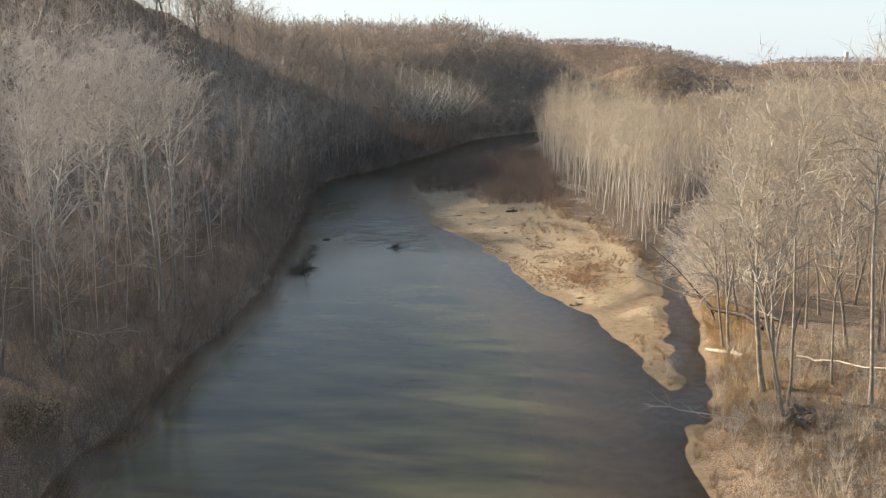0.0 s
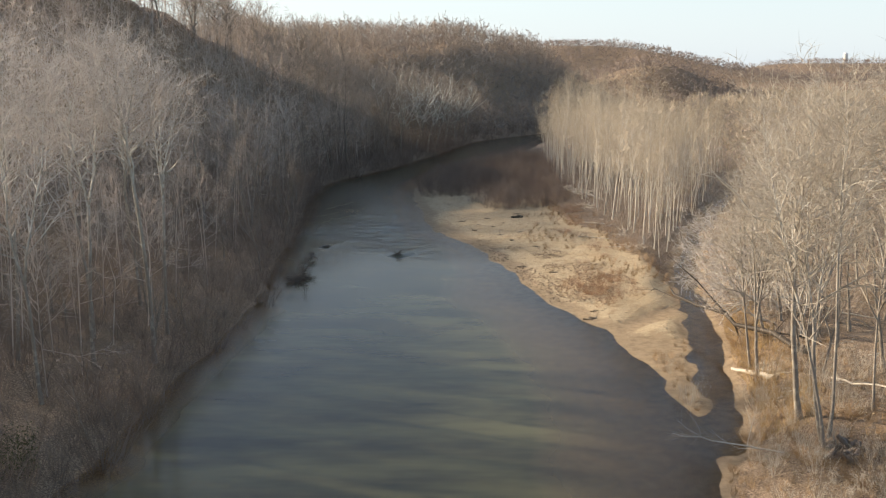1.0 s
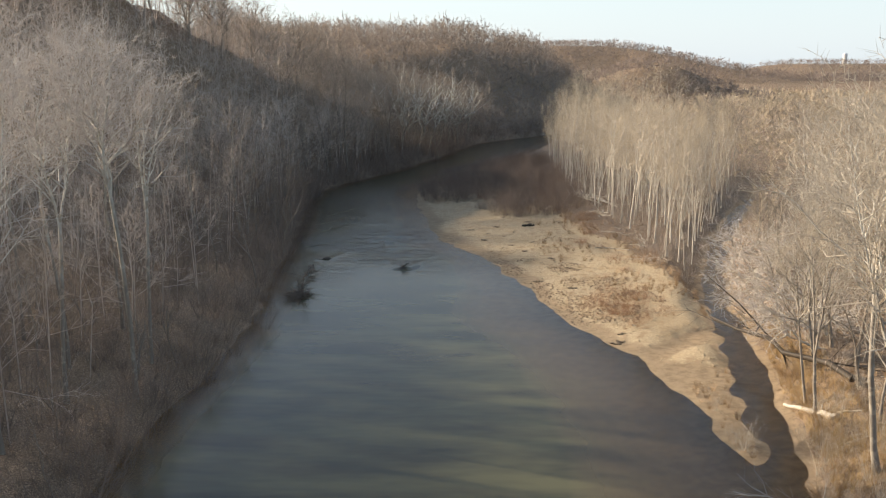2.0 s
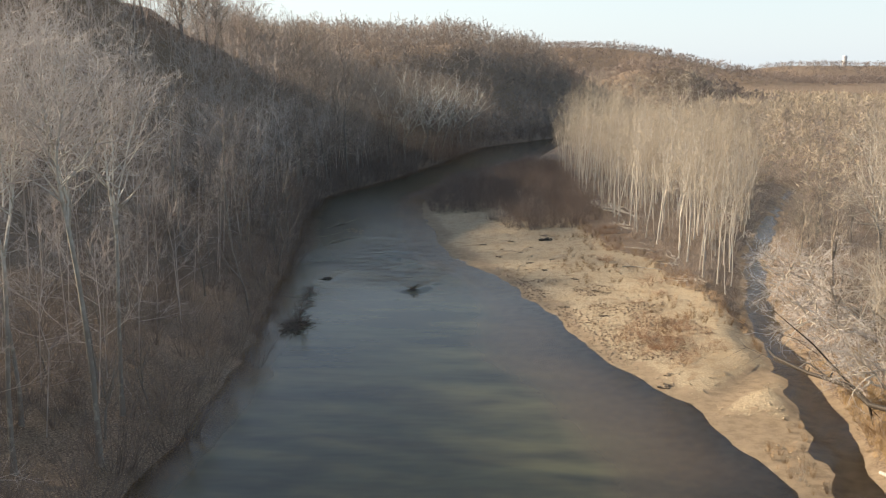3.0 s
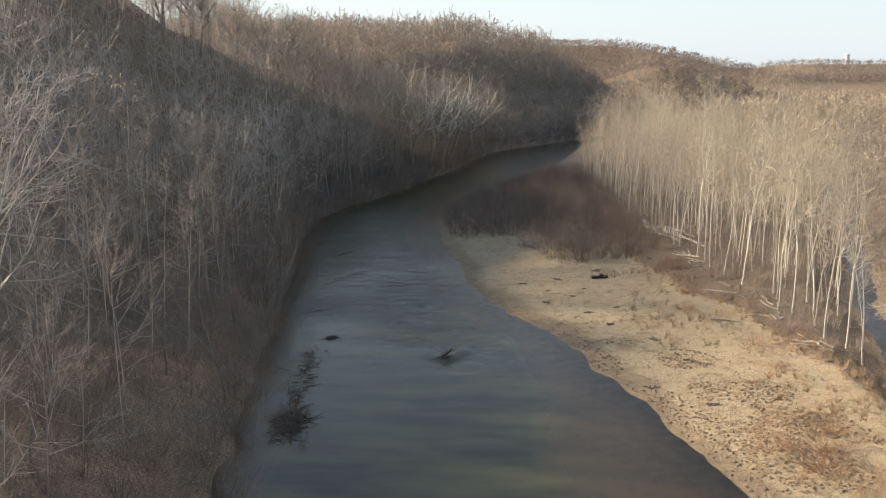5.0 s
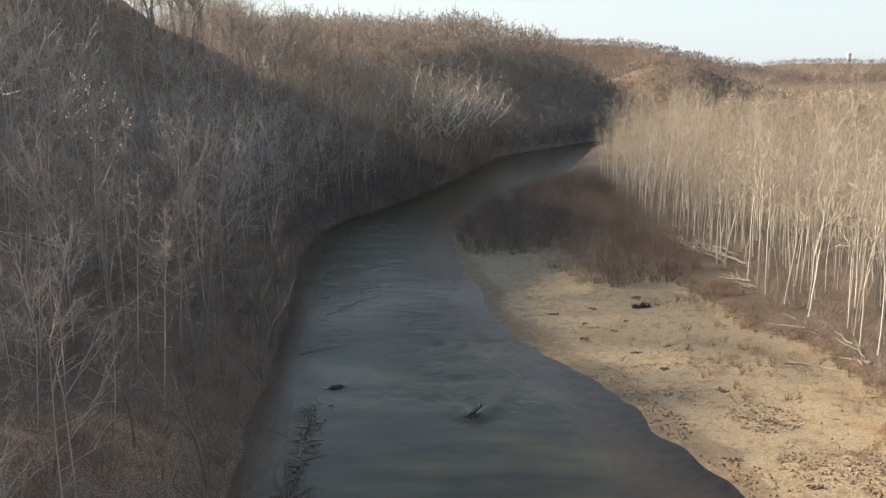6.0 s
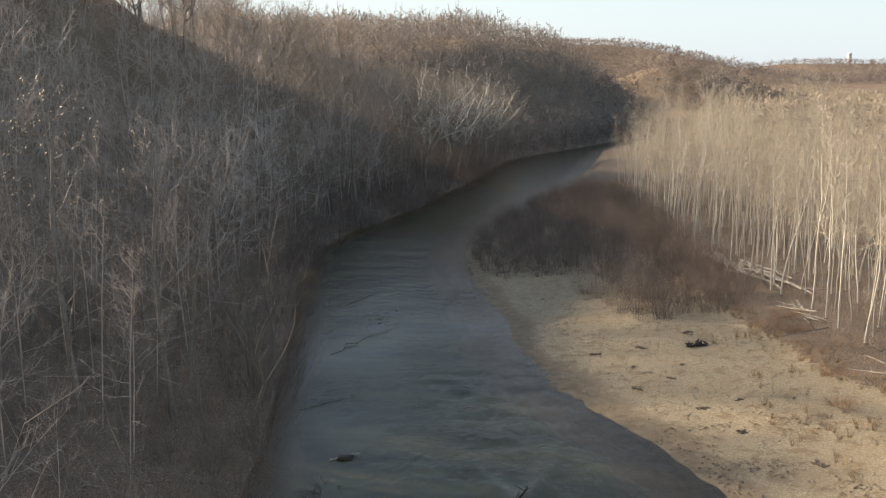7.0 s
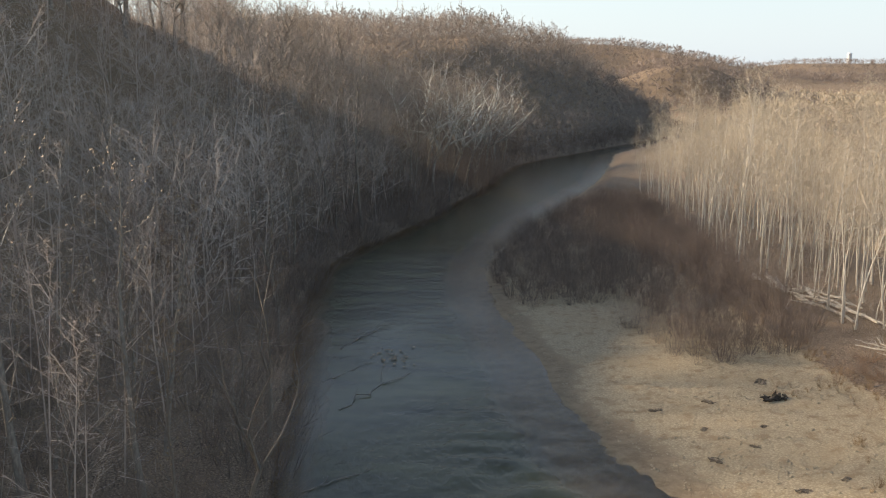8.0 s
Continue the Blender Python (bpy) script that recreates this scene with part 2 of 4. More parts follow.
def bank_distance(x, y):
    """How far a place lies inland of the left and of the right bank (negative: in the river)."""
    e = 2.0
    sl = (left_at(y + e) - left_at(y - e)) / (2 * e)
    sr = (right_at(y + e) - right_at(y - e)) / (2 * e)
    wob = 0.5 * lumps(x, y, 3.2) + 0.12 * lumps(x, y, 1.3)
    return (left_at(y) - x) / np.sqrt(1 + sl * sl) + wob, (x - right_at(y)) / np.sqrt(1 + sr * sr) + wob


def gravel_zone(x, y):
    """1 on the gravel bar, 0 elsewhere."""
    _, dr = bank_distance(x, y)
    inland = np.interp(y, [71.7, 79, 86.4, 100.8, 120, 144.2, 181.7, 227.1, 247], [2.5, 4.5, 9, 14, 15, 19, 20, 12, 4])
    return smooth((inland - dr) / 3 + 0.5) * smooth((y - 60.1) / 9) * smooth((251.6 - y) / 18) * smooth((dr + 6) / 3)


def relief(x, y):
    x, y = np.asarray(x, float), np.asarray(y, float)
    dl, dr = bank_distance(x, y)
    bed = -1.3 * smooth(np.minimum(-dl, -dr * (0.3 + 0.25 * smooth((y - 98) / 22))) / 6)
    # the margins shelve evenly under the water
    bed = np.minimum(bed, np.maximum(np.maximum(0.055 * dr, 0.2 * dl), -0.36))
    far = smooth((y - 330) / 110)
    # rise at (-92, 222), mostly out of view, added to shade the bar
    hill_top = np.interp(y, [225, 310, 350, 410, 500, 560, 690], [27.5, 22.5, 23, 28, 36, 36, 9]) + 15 * np.exp(-(((x + 92) / 33) ** 2 + ((y - 222) / np.where(y < 222, 50, 48)) ** 2)) + (2.2 * lumps(x, y, 120) + 1.5 * lumps(x, y, 45)) * (1 - 0.5 * far) + 2.6 * lumps(x + 9, y, 15) * smooth((-58 - x) / 12)
    hill_top = hill_top - 5 * smooth(x / 32) * far
    reach = 88 - 32 * smooth((y - 112) / 68) + 16 * smooth((y - 262) / 50) - 22 * smooth((y - 345) / 70)
    left = 0.9 * smooth(dl / 3.0) + 0.9 * smooth((dl - 2) / 7) + hill_top * smooth((dl - 5) / reach) + 0.35 * lumps(x, y, 6) * smooth(dl / 4) + (1.6 * lumps(x + 40, y, 17) + 0.9 * lumps(x, y + 30, 9)) * smooth((dl - 10) / 18)
    bar = np.minimum(0.075 * dr, 0.85) + 0.10 * lumps(x, y, 4) * smooth(dr / 2)
    plain = 1.25 * smooth(dr / 3.5) + 0.22 * lumps(x, y, 7) * smooth(dr / 4)
    g = gravel_zone(x, y)
    right = plain * (1 - g) + bar * g
    z = np.where(dl > 0, left, np.where(dr > 0, right, bed))
    # far ridges: a near spur, the long ridge behind it, and the last one below the sky
    spur = 27 * np.exp(-(((x - 148) / np.where(x < 148, 90, 40)) ** 2 + ((y - 700) / np.where(y < 700, 42, 90)) ** 2))
    bend_y = 1240 - 0.9 * np.clip(x - 190, 0, 200)
    ridge = 57 * np.exp(-((y - bend_y) / np.where(y < bend_y, 150, 260)) ** 2) * (1 - 0.72 * smooth((x - 175) / 215)) * smooth((x + 160) / 160)
    last = 46 * np.exp(-((y - 1980) / 330) ** 2) * (0.45 + 0.55 * smooth((x - 480) / 190)) * smooth((x - 100) / 200)
    z = z + smooth((y - 590) / 90) * np.maximum(np.maximum(spur, ridge), last)
    dc = creek_distance(x, y) + 0.55 * lumps(x, y, 2.6)
    broad = 0.15 * smooth((112 - y) / 10) * smooth((y - 66) / 8)
    cut = -0.06 + 1.15 * smooth((dc - 0.45 - broad) / 4.6) + 90 * smooth((dc - 4.6 - broad) / 2)
    # a shallow muddy channel behind the gravel islet
    dm = np.abs((x - 12.8) * 0.76 - (y - 84.4) * 0.65)
    along = (x - 12.8) * 0.65 + (y - 84.4) * 0.76
    mud = 0.025 + 0.8 * smooth((dm + 0.4 * lumps(x, y, 2.0) - 0.8) / 1.5) + 90 * smooth((np.hypot(dm, along - 3.0) - 5.6) / 3)
    flats = 0.06 + 0.05 * lumps(x, y, 3) + 0.9 * smooth((np.hypot((x - 13.6) / 4.2, (y - 76) / 6) - 0.8) / 0.5) + 90 * smooth((np.hypot((x - 13.6) / 4.2, (y - 76) / 6) - 1.3) / 0.4)
    return np.where(dr > 0, np.minimum(np.minimum(z, cut), np.minimum(mud, flats)), z)


def ground_at(x, y):
    return float(relief(np.array([x]), np.array([y]))[0])


# ---- mesh helpers ----
def make_mesh(name, verts, faces, material, smooth_faces=False):
    """A mesh from arrays; faces are all triangles or all quads."""
    verts, faces = np.asarray(verts, np.float32), np.asarray(faces, np.int32)
    me = bpy.data.meshes.new(name)
    n, k = len(faces), faces.shape[1]
    me.vertices.add(len(verts))
    me.vertices.foreach_set("co", verts.ravel())
    me.loops.add(n * k)
    me.loops.foreach_set("vertex_index", faces.ravel())
    me.polygons.add(n)
    me.polygons.foreach_set("loop_start", np.arange(0, n * k, k, dtype=np.int32))
    me.polygons.foreach_set("use_smooth", np.full(n, smooth_faces))
    me.update(calc_edges=True)
    me.validate()
    me.materials.append(material)
    return me


def grid_lines(lo, hi, step, far_lo, far_hi, growth=1.12):
    mid = list(np.arange(lo, hi, step))
    a, s = [], step
    p = lo
    while p > far_lo:
        s = min(s * growth, 9 if p > -260 else 90)
        p -= s
        a.append(p)
    b, s, p = [], step, mid[-1]
    while p < far_hi:
        s = min(s * growth, 9 if p < 950 else 90)
        p += s
        b.append(p)
    return np.array(a[::-1] + mid + b)


def sheet(xs, ys):
    gx, gy = np.meshgrid(xs, ys)
    nx, ny = len(xs), len(ys)
    i = np.arange(nx * ny).reshape(ny, nx)
    faces = np.stack([i[:-1, :-1], i[:-1, 1:], i[1:, 1:], i[1:, :-1]], -1).reshape(-1, 4)
    return gx.ravel(), gy.ravel(), faces


def attribute(me, name, values):
    me.attributes.new(name, "FLOAT", "POINT").data.foreach_set("value", np.asarray(values, np.float32))


class Wood:
    """Collects tapered stems as triangles."""

    def __init__(self):
        self.v, self.f, self.n = [], [], 0

    def stem(self, pts, radii, sides):
        pts = np.asarray(pts, float)
        d = pts[-1] - pts[0]
        d = d / (np.linalg.norm(d) + 1e-9)
        a = np.cross(d, (0.31, 0.83, 0.46))
        a /= np.linalg.norm(a) + 1e-9
        b = np.cross(d, a)
        k, n0 = len(pts), self.n
        if sides == 1:
            w = a * radii[0]
            self.v += [pts[0] - w, pts[0] + w, pts[-1]]
            self.f.append((n0, n0 + 1, n0 + 2))
            self.n += 3
            return
        ang = np.arange(sides) * (2 * math.pi / sides)
        ring = np.cos(ang)[:, None] * a + np.sin(ang)[:, None] * b
        for p, r in zip(pts, radii):
            self.v.extend(p + ring * r)
        for i in range(k - 1):
            for s in range(sides if sides > 2 else 1):
                p, q = n0 + i * sides + s, n0 + i * sides + (s + 1) % sides
                self.f += [(p, q, q + sides), (p, q + sides, p + sides)]
        self.n += k * sides

    def arrays(self):
        return np.array(self.v), np.array(self.f, int)

    def mesh(self, name, material, smooth_faces=True):
        return make_mesh(name, self.v, self.f, material, smooth_faces)


def unit(v):
    return v / (np.linalg.norm(v) + 1e-9)


def grow(seed, height, radius, leaders=1, taper=0.85, fork=0.4, limbs=16, low=0.3, limb=0.28, rise=45, subs=5, twigs=5, fine=(7, 4, 3, 3), lean=(0.0, 0.0), wander=0.03, droop=0.0, thick=1.0, splay=0.18):
    """A bare tree: trunk, leaders, limbs, branches and twigs. Returns the heavy wood and the crown."""
    rng = np.random.RandomState(seed)
    trunk, crown = Wood(), Wood()
    top = np.array([lean[0] * height, lean[1] * height, height])

    def path(p, d, length, steps, bend, up):
        pts, cur, dirn = [np.array(p)], np.array(p, float), unit(np.array(d, float))
        for _ in range(steps):
            dirn = unit(dirn + rng.normal(0, bend, 3) + (0, 0, up))
            cur = cur + dirn * length / steps
            pts.append(cur)
        return np.array(pts)

    axes = []
    if leaders == 1:
        pts = path((0, 0, -0.3), top, np.linalg.norm(top) + 0.3, 9, wander, 0.02)
        rad = radius * np.linspace(1, 0.06, 10) ** taper
        rad[0] *= 1.5
        trunk.stem(pts, rad, fine[0])
        axes.append((pts, rad, low))
    else:
        h0 = fork * height
        pts = path((0, 0, -0.3), top, h0 + 0.3, 5, wander, 0.02)
        rad = radius * np.linspace(1, 0.72, 6)
        rad[0] *= 1.5
        trunk.stem(pts, rad, fine[0])
        a0 = rng.rand() * 6.28
        for i in range(leaders):
            az = a0 + i * 6.283 / leaders + rng.normal(0, 0.3)
            out = splay * (0.6 + 0.8 * rng.rand())
            d = np.array([math.cos(az) * out * 2, math.sin(az) * out * 2, 1.0]) + unit(top) * 0.4
            ln = (height - h0) * (0.8 + 0.25 * rng.rand())
            p = path(pts[-1], d, ln, 7, wander * 2.2, 0.07)
            r = radius * 0.62 * np.linspace(1, 0.06, 8) ** 0.9
            trunk.stem(p, r, max(fine[0] - 2, 3))
            axes.append((p, r, 0.12))
    per = max(1, limbs // len(axes))
    for pts, rad, u0 in axes:
        seg = len(pts) - 1
        az = rng.rand() * 6.28
        for i in range(per):
            u = u0 + (1 - u0) * (i + rng.rand() * 0.8) / per
            u = min(u, 0.985)
            k = min(int(u * seg), seg - 1)
            f = u * seg - k
            p, r = pts[k] * (1 - f) + pts[k + 1] * f, rad[k] * (1 - f) + rad[k + 1] * f
            az += 2.4 + rng.normal(0, 0.4)
            tilt = radians(rise + rng.normal(0, 10))
            d = np.array([math.cos(az) * math.cos(tilt), math.sin(az) * math.cos(tilt), math.sin(tilt)])
            ln = limb * height * (1.15 - 0.75 * u) * (0.65 + 0.6 * rng.rand())
            lp = path(p, d, ln, 4, 0.2, 0.09 - droop)
            lr = min(r * 0.6, 0.011 * ln + 0.008) * thick * np.array([1, 0.75, 0.52, 0.32, 0.12])
            (trunk if ln > 0.12 * height else crown).stem(lp, lr, fine[1])
            for j in range(subs):
                w = 0.22 + 0.78 * (j + rng.rand()) / subs
                q = min(int(w * 4), 3)
                sp = lp[q] * (1 - (w * 4 - q)) + lp[q + 1] * (w * 4 - q) if w < 1 else lp[4]
                side = unit(np.cross(lp[q + 1] - lp[q], rng.normal(0, 1, 3)))
                sd = unit(unit(lp[q + 1] - lp[q]) * 0.75 + side * 0.75 + (0, 0, 0.12 - droop))
                sl = ln * (0.55 - 0.25 * w) * (0.6 + 0.7 * rng.rand()) + 0.3
                s_pts = path(sp, sd, sl, 2, 0.34, 0.06 - droop)
                s_r = max(0.009, 0.008 * sl) * thick
                crown.stem(s_pts, (s_r, s_r * 0.7, s_r * 0.25), fine[2])
                for m in range(twigs):
                    e = (m + rng.rand()) / twigs
                    tp = s_pts[0] * (1 - e) + s_pts[2] * e if m % 2 else s_pts[1] * (1 - e) + s_pts[2] * e
                    td = unit(sd + rng.normal(0, 0.85, 3) + (0, 0, 0.1 - droop))
                    tl = 0.35 + 0.3 * sl * rng.rand() + 0.5 * rng.rand()
                    crown.stem((tp, tp + td * tl), (0.0065 * thick, 0.002), fine[3])
    return trunk, crown


def part(name, mesh, parent, label=""):
    ob = new(name, mesh)
    ob.parent = parent
    if label:
        ob["label"] = label
    return ob


def tree_thing(name, trunk, crown, bark, twig, label, group=""):
    """An Empty at the base with a trunk and a crown."""
    base = tagged(new(name), label, "tree", group)
    part("trunk", trunk.mesh("trunk", bark), base)
    part("crown", crown.mesh("crown", twig, False), base)
    return base


def stand(x, y, turn=0.0, size=1.0, sink=0.05, tip=(0.0, 0.0)):
    return pose(x, y, ground_at(x, y) - sink, tip[0], tip[1], turn) @ Matrix.Diagonal((size, size, size, 1))


def spread(protos, places, seed):
    """Puts copies of the trees at the places; the first copies use the originals."""
    rng = random.Random(seed)
    used = set()
    for x, y, size in places:
        p = rng.choice(protos)
        m = stand(x, y, rng.uniform(0, 360), size, tip=(rng.gauss(0, 1.8), rng.gauss(0, 1.8)))
        if p.name in used:
            copy_thing(p, m)
        else:
            used.add(p.name)
            p.matrix_basis = m
    for p in protos:
        if p.name not in used:
            x, y, size = places[0]
            p.matrix_basis = stand(x + 1.7, y + 2.3, 40, size)


def scatter(n, box, keep, gap, seed):
    """Places in a box (x0, x1, y0, y1) where keep() holds, at least gap apart."""
    rng = np.random.RandomState(seed)
    x, y = rng.uniform(box[0], box[1], n), rng.uniform(box[2], box[3], n)
    ok = keep(x, y)
    cells, out = {}, []
    for a, b in zip(x[ok], y[ok]):
        key = (int(a // gap), int(b // gap))
        if any((a - c) ** 2 + (b - d) ** 2 < gap * gap for i in (-1, 0, 1) for j in (-1, 0, 1) for c, d in cells.get((key[0] + i, key[1] + j), ())):
            continue
        cells.setdefault(key, []).append((a, b))
        out.append((a, b))
    return np.array(out)


def strew(name, shapes, xy, sizes, material, label, category, seed, sink=0.0, flat=False, lift=None):
    """Many small alike pieces as one object of kind stuff. shapes: list of (verts, tris)."""
    rng = np.random.RandomState(seed)
    z = relief(xy[:, 0], xy[:, 1]) - sink if lift is None else lift
    pick, ang = rng.randint(0, len(shapes), len(xy)), rng.uniform(0, 6.283, len(xy))
    tone = np.clip(0.45 + 0.35 * lumps(xy[:, 0], xy[:, 1], 9) + rng.normal(0, 0.3, len(xy)), 0, 1)
    vs, fs, tones, n0 = [], [], [], 0
    for k, (v, f) in enumerate(shapes):
        sel = np.where(pick == k)[0]
        if not len(sel):
            continue
        c, s, sz = np.cos(ang[sel])[:, None], np.sin(ang[sel])[:, None], np.asarray(sizes)[sel][:, None]
        vx, vy, vz = v[:, 0][None], v[:, 1][None], v[:, 2][None]
        px = (vx * c - vy * s) * sz + xy[sel, 0][:, None]
        py = (vx * s + vy * c) * sz + xy[sel, 1][:, None]
        pz = vz * sz + z[sel][:, None]
        vs.append(np.stack([px, py, pz], -1).reshape(-1, 3))
        fs.append((f[None] + (np.arange(len(sel)) * len(v))[:, None, None] + n0).reshape(-1, 3))
        tones.append(np.repeat(tone[sel], len(v)))
        n0 += len(sel) * len(v)
    me = make_mesh(name, np.concatenate(vs), np.concatenate(fs), material)
    attribute(me, "tone", np.concatenate(tones))
    return tagged(new(name, me), label, category, kind="stuff")


# ---- ground and water ----
xs = np.concatenate([[-1500, -900, -600, -420, -300, -220, -170], np.arange(-140, -60, 5.0), np.arange(-60, -30, 2.5), np.arange(-30, 44, 0.8), np.arange(44, 80, 2.5), np.arange(80, 490, 9.0), np.arange(500, 1000, 25.0), [1080, 1300, 1700, 2200]])
ys = np.concatenate([[-500, -340, -220, -140, -90, -50, -25, -8], np.arange(5, 36, 3.0), np.arange(36, 210, 1.1), np.arange(210, 350, 3.5), np.arange(350, 980, 9.0), np.arange(985, 1400, 22.0), np.arange(1400, 2300, 45.0), [2400, 2700, 3200]])
gx, gy, quads = sheet(xs, ys)
gz = relief(gx, gy)
me = make_mesh("ground", np.stack([gx, gy, gz], -1), quads, GROUND, True)
attribute(me, "gravel", gravel_zone(gx, gy))
flat = smooth((8.5 - np.hypot((gx - 14.2) * 1.5, (gy - 73) * 0.6)) / 4) * smooth((lumps(gx + 3, gy, 3.6) + 0.5) / 0.5) * (gx > 9)
attribute(me, "wet", np.maximum(flat, smooth((0.28 - gz) / 0.24) * (bank_distance(gx, gy)[0] < -5)))
ground = tagged(new("ground", me), "brown leaf-littered valley ground with a tan gravel bar beside the river", "ground", kind="structure")

xs = grid_lines(-27, 24, 0.5, -40, 130, 1.15)
ys = grid_lines(42, 190, 0.55, -60, 600, 1.1)
wx, wy, quads = sheet(xs, ys)
depth = -relief(wx, wy)
BOULDER, ROCK = (-7.5, 117.5), (-16.5, 123.5)


def wake(x, y, at, size):
    """The V-shaped ridge and ripples that the current draws from an obstacle towards the camera's far side."""
    u, v = x - at[0], y - at[1]
    arm = np.abs(np.abs(u) - 0.5 * np.maximum(v + 0.5, 0) ** 0.85)
    return size * np.exp(-(arm / 0.42) ** 2) * np.exp(-np.maximum(v, 0) / 6.0) * smooth((v + 0.9) / 0.8)


riffle = smooth((wy - 105) / 19) * (0.5 + 0.5 * lumps(wx, wy, 9)) * smooth((225.6 - wy) / 35)
chop = np.exp(-(((wx + 9 + (wy - 133.4) * 0.1) / 4.5) ** 2 + ((wy - 134.5) / 14) ** 2))
riffle = np.clip(0.9 * riffle + 0.9 * chop + 0.35 * smooth((wy - 140) / 40), 0, 1)
wz = 0.02 * lumps(wx, wy, 0.9) * riffle + wake(wx, wy, BOULDER, 0.32) + wake(wx, wy, ROCK, 0.05) + 0.11 * chop * lumps(wx * 0.5, wy * 1.3, 1.0) + 0.05 * chop * lumps(wx, wy * 2.2, 0.8)
me = make_mesh("water", np.stack([wx, wy, wz], -1), quads, WATER, True)
attribute(me, "depth", depth)
attribute(me, "riffle", riffle)
water = tagged(new("water", me), "olive grey river water with smooth reflections and riffles", "river", kind="structure")

# ---- prototypes: far woods ----
def far_shapes(count, seed, wide, twig_w, tall, clear, bole, limbs, subs, twigs, steep=0.0, under=0):
    """Bare trees of few triangles: a bole, limbs that arch outwards, branchlets on them and sprays of twigs."""
    out = []
    for k in range(count):
        rng = np.random.RandomState(seed + k)
        w = Wood()
        h, r = tall * (0.75 + 0.45 * rng.rand()), wide * (0.75 + 0.5 * rng.rand())
        lean = rng.normal(0, 0.05, 2) * h
        foot, crook = np.array([0, 0, -0.5]), np.array([lean[0] * 0.4, lean[1] * 0.4, h * 0.5]) + rng.normal(0, 0.03 * h, 3) * (1, 1, 0)
        tip = np.array([lean[0], lean[1], h * 0.86])
        w.stem([foot, crook, tip], (bole, bole * 0.7, bole * 0.12), 3)
        az = rng.rand() * 6.28
        for i in range(limbs):
            u = (i + rng.rand()) / limbs
            s = clear + (0.97 - clear) * u
            p = crook + (tip - crook) * (2 * s - 1) if s > 0.5 else foot + (crook - foot) * 2 * s
            az += 2.4 + rng.normal(0, 0.5)
            # low limbs reach out flat, high ones climb
            climb = radians(12 + 55 * u + 30 * steep + rng.normal(0, 12))
            d = np.array([math.cos(az) * math.cos(climb), math.sin(az) * math.cos(climb), math.sin(climb)])
            ln = r * (1.1 - 0.55 * u) * rng.uniform(0.65, 1.25)
            m = p + d * ln * 0.5 + rng.normal(0, 0.07 * ln, 3)
            e = p + d * ln + np.array([0, 0, 0.22 * ln])
            w.stem((p, m, e), (bole * 0.42, bole * 0.26, bole * 0.06), 2)
            for j in range(subs):
                f = 0.25 + 0.75 * (j + rng.rand()) / subs
                q = p + (m - p) * 2 * f if f < 0.5 else m + (e - m) * (2 * f - 1)
                sd = unit(d + rng.normal(0, 0.62, 3) + (0, 0, 0.25 + 0.5 * steep))
                sl = ln * rng.uniform(0.3, 0.6) + 0.35
                w.stem((q, q + sd * sl), (twig_w * 1.7, 0), 1)
                for t in range(twigs):
                    a = q + sd * sl * rng.uniform(0.25, 1.0)
                    td = unit(sd + rng.normal(0, 0.6, 3) + (0, 0, 0.12))
                    w.stem((a, a + td * (0.35 + 0.45 * sl * rng.rand())), (twig_w * rng.uniform(0.7, 1.3), 0), 1)
        # saplings and brush round the foot
        for i in range(under):
            a, rr = rng.rand() * 6.28, r * 1.2 * rng.rand() ** 0.5
            p = np.array([math.cos(a) * rr, math.sin(a) * rr, -0.3])
            w.stem((p, p + rng.normal(0, 1.3, 3) + (0, 0, h * rng.uniform(0.1, 0.28))), (twig_w * 1.5, 0), 1)
        out.append(w.arrays())
    return out


FAR_FINE = far_shapes(8, 280, 3.6, 0.0095, 13.0, 0.3, 0.06, 12, 6, 6, 0.1, 8)
FAR_NEAR = far_shapes(8, 300, 3.7, 0.02, 12.5, 0.22, 0.075, 10, 4, 6, 0.1, 8)
FAR_THICK = far_shapes(6, 310, 3.3, 0.024, 11.5, 0.25, 0.09, 10, 4, 5, 0.2, 4)
FAR_MID = far_shapes(7, 320, 3.7, 0.075, 9.5, 0.0, 0.07, 9, 4, 4, -0.3, 4)
FAR_OUT = far_shapes(6, 340, 4.6, 0.21, 7.0, -0.1, 0.09, 8, 3, 3, -0.4)
POLE_TWIGS = far_shapes(7, 360, 2.3, 0.013, 16.5, 0.45, 0.04, 13, 3, 4, 0.45)
POLE_STEMS = [grow(560 + k, 15.0 + 0.4 * k, 0.062, taper=1.1, limbs=14, low=0.3, limb=0.17, rise=52, subs=0, fine=(3, 1, 1, 1), wander=0.06)[0].arrays() for k in range(7)]


def inland_left(a, b):
    return lambda x, y: (bank_distance(x, y)[0] > a) & (bank_distance(x, y)[0] < b)


def inland_right(a, b):
    return lambda x, y: (bank_distance(x, y)[1] > a) & (bank_distance(x, y)[1] < b) & (gravel_zone(x, y) < 0.1) & (creek_distance(x, y) > 4)


def grove_edge(y):
    return np.interp(y, [110.5, 120.3, 133.7, 153.4, 175.9, 201.6, 237.3, 261.5, 284.2, 318.2, 366.3], [22, 20.7, 20.3, 19.4, 18.6, 18.9, 20.8, 22.2, 28.6, 39.7, 56.8])


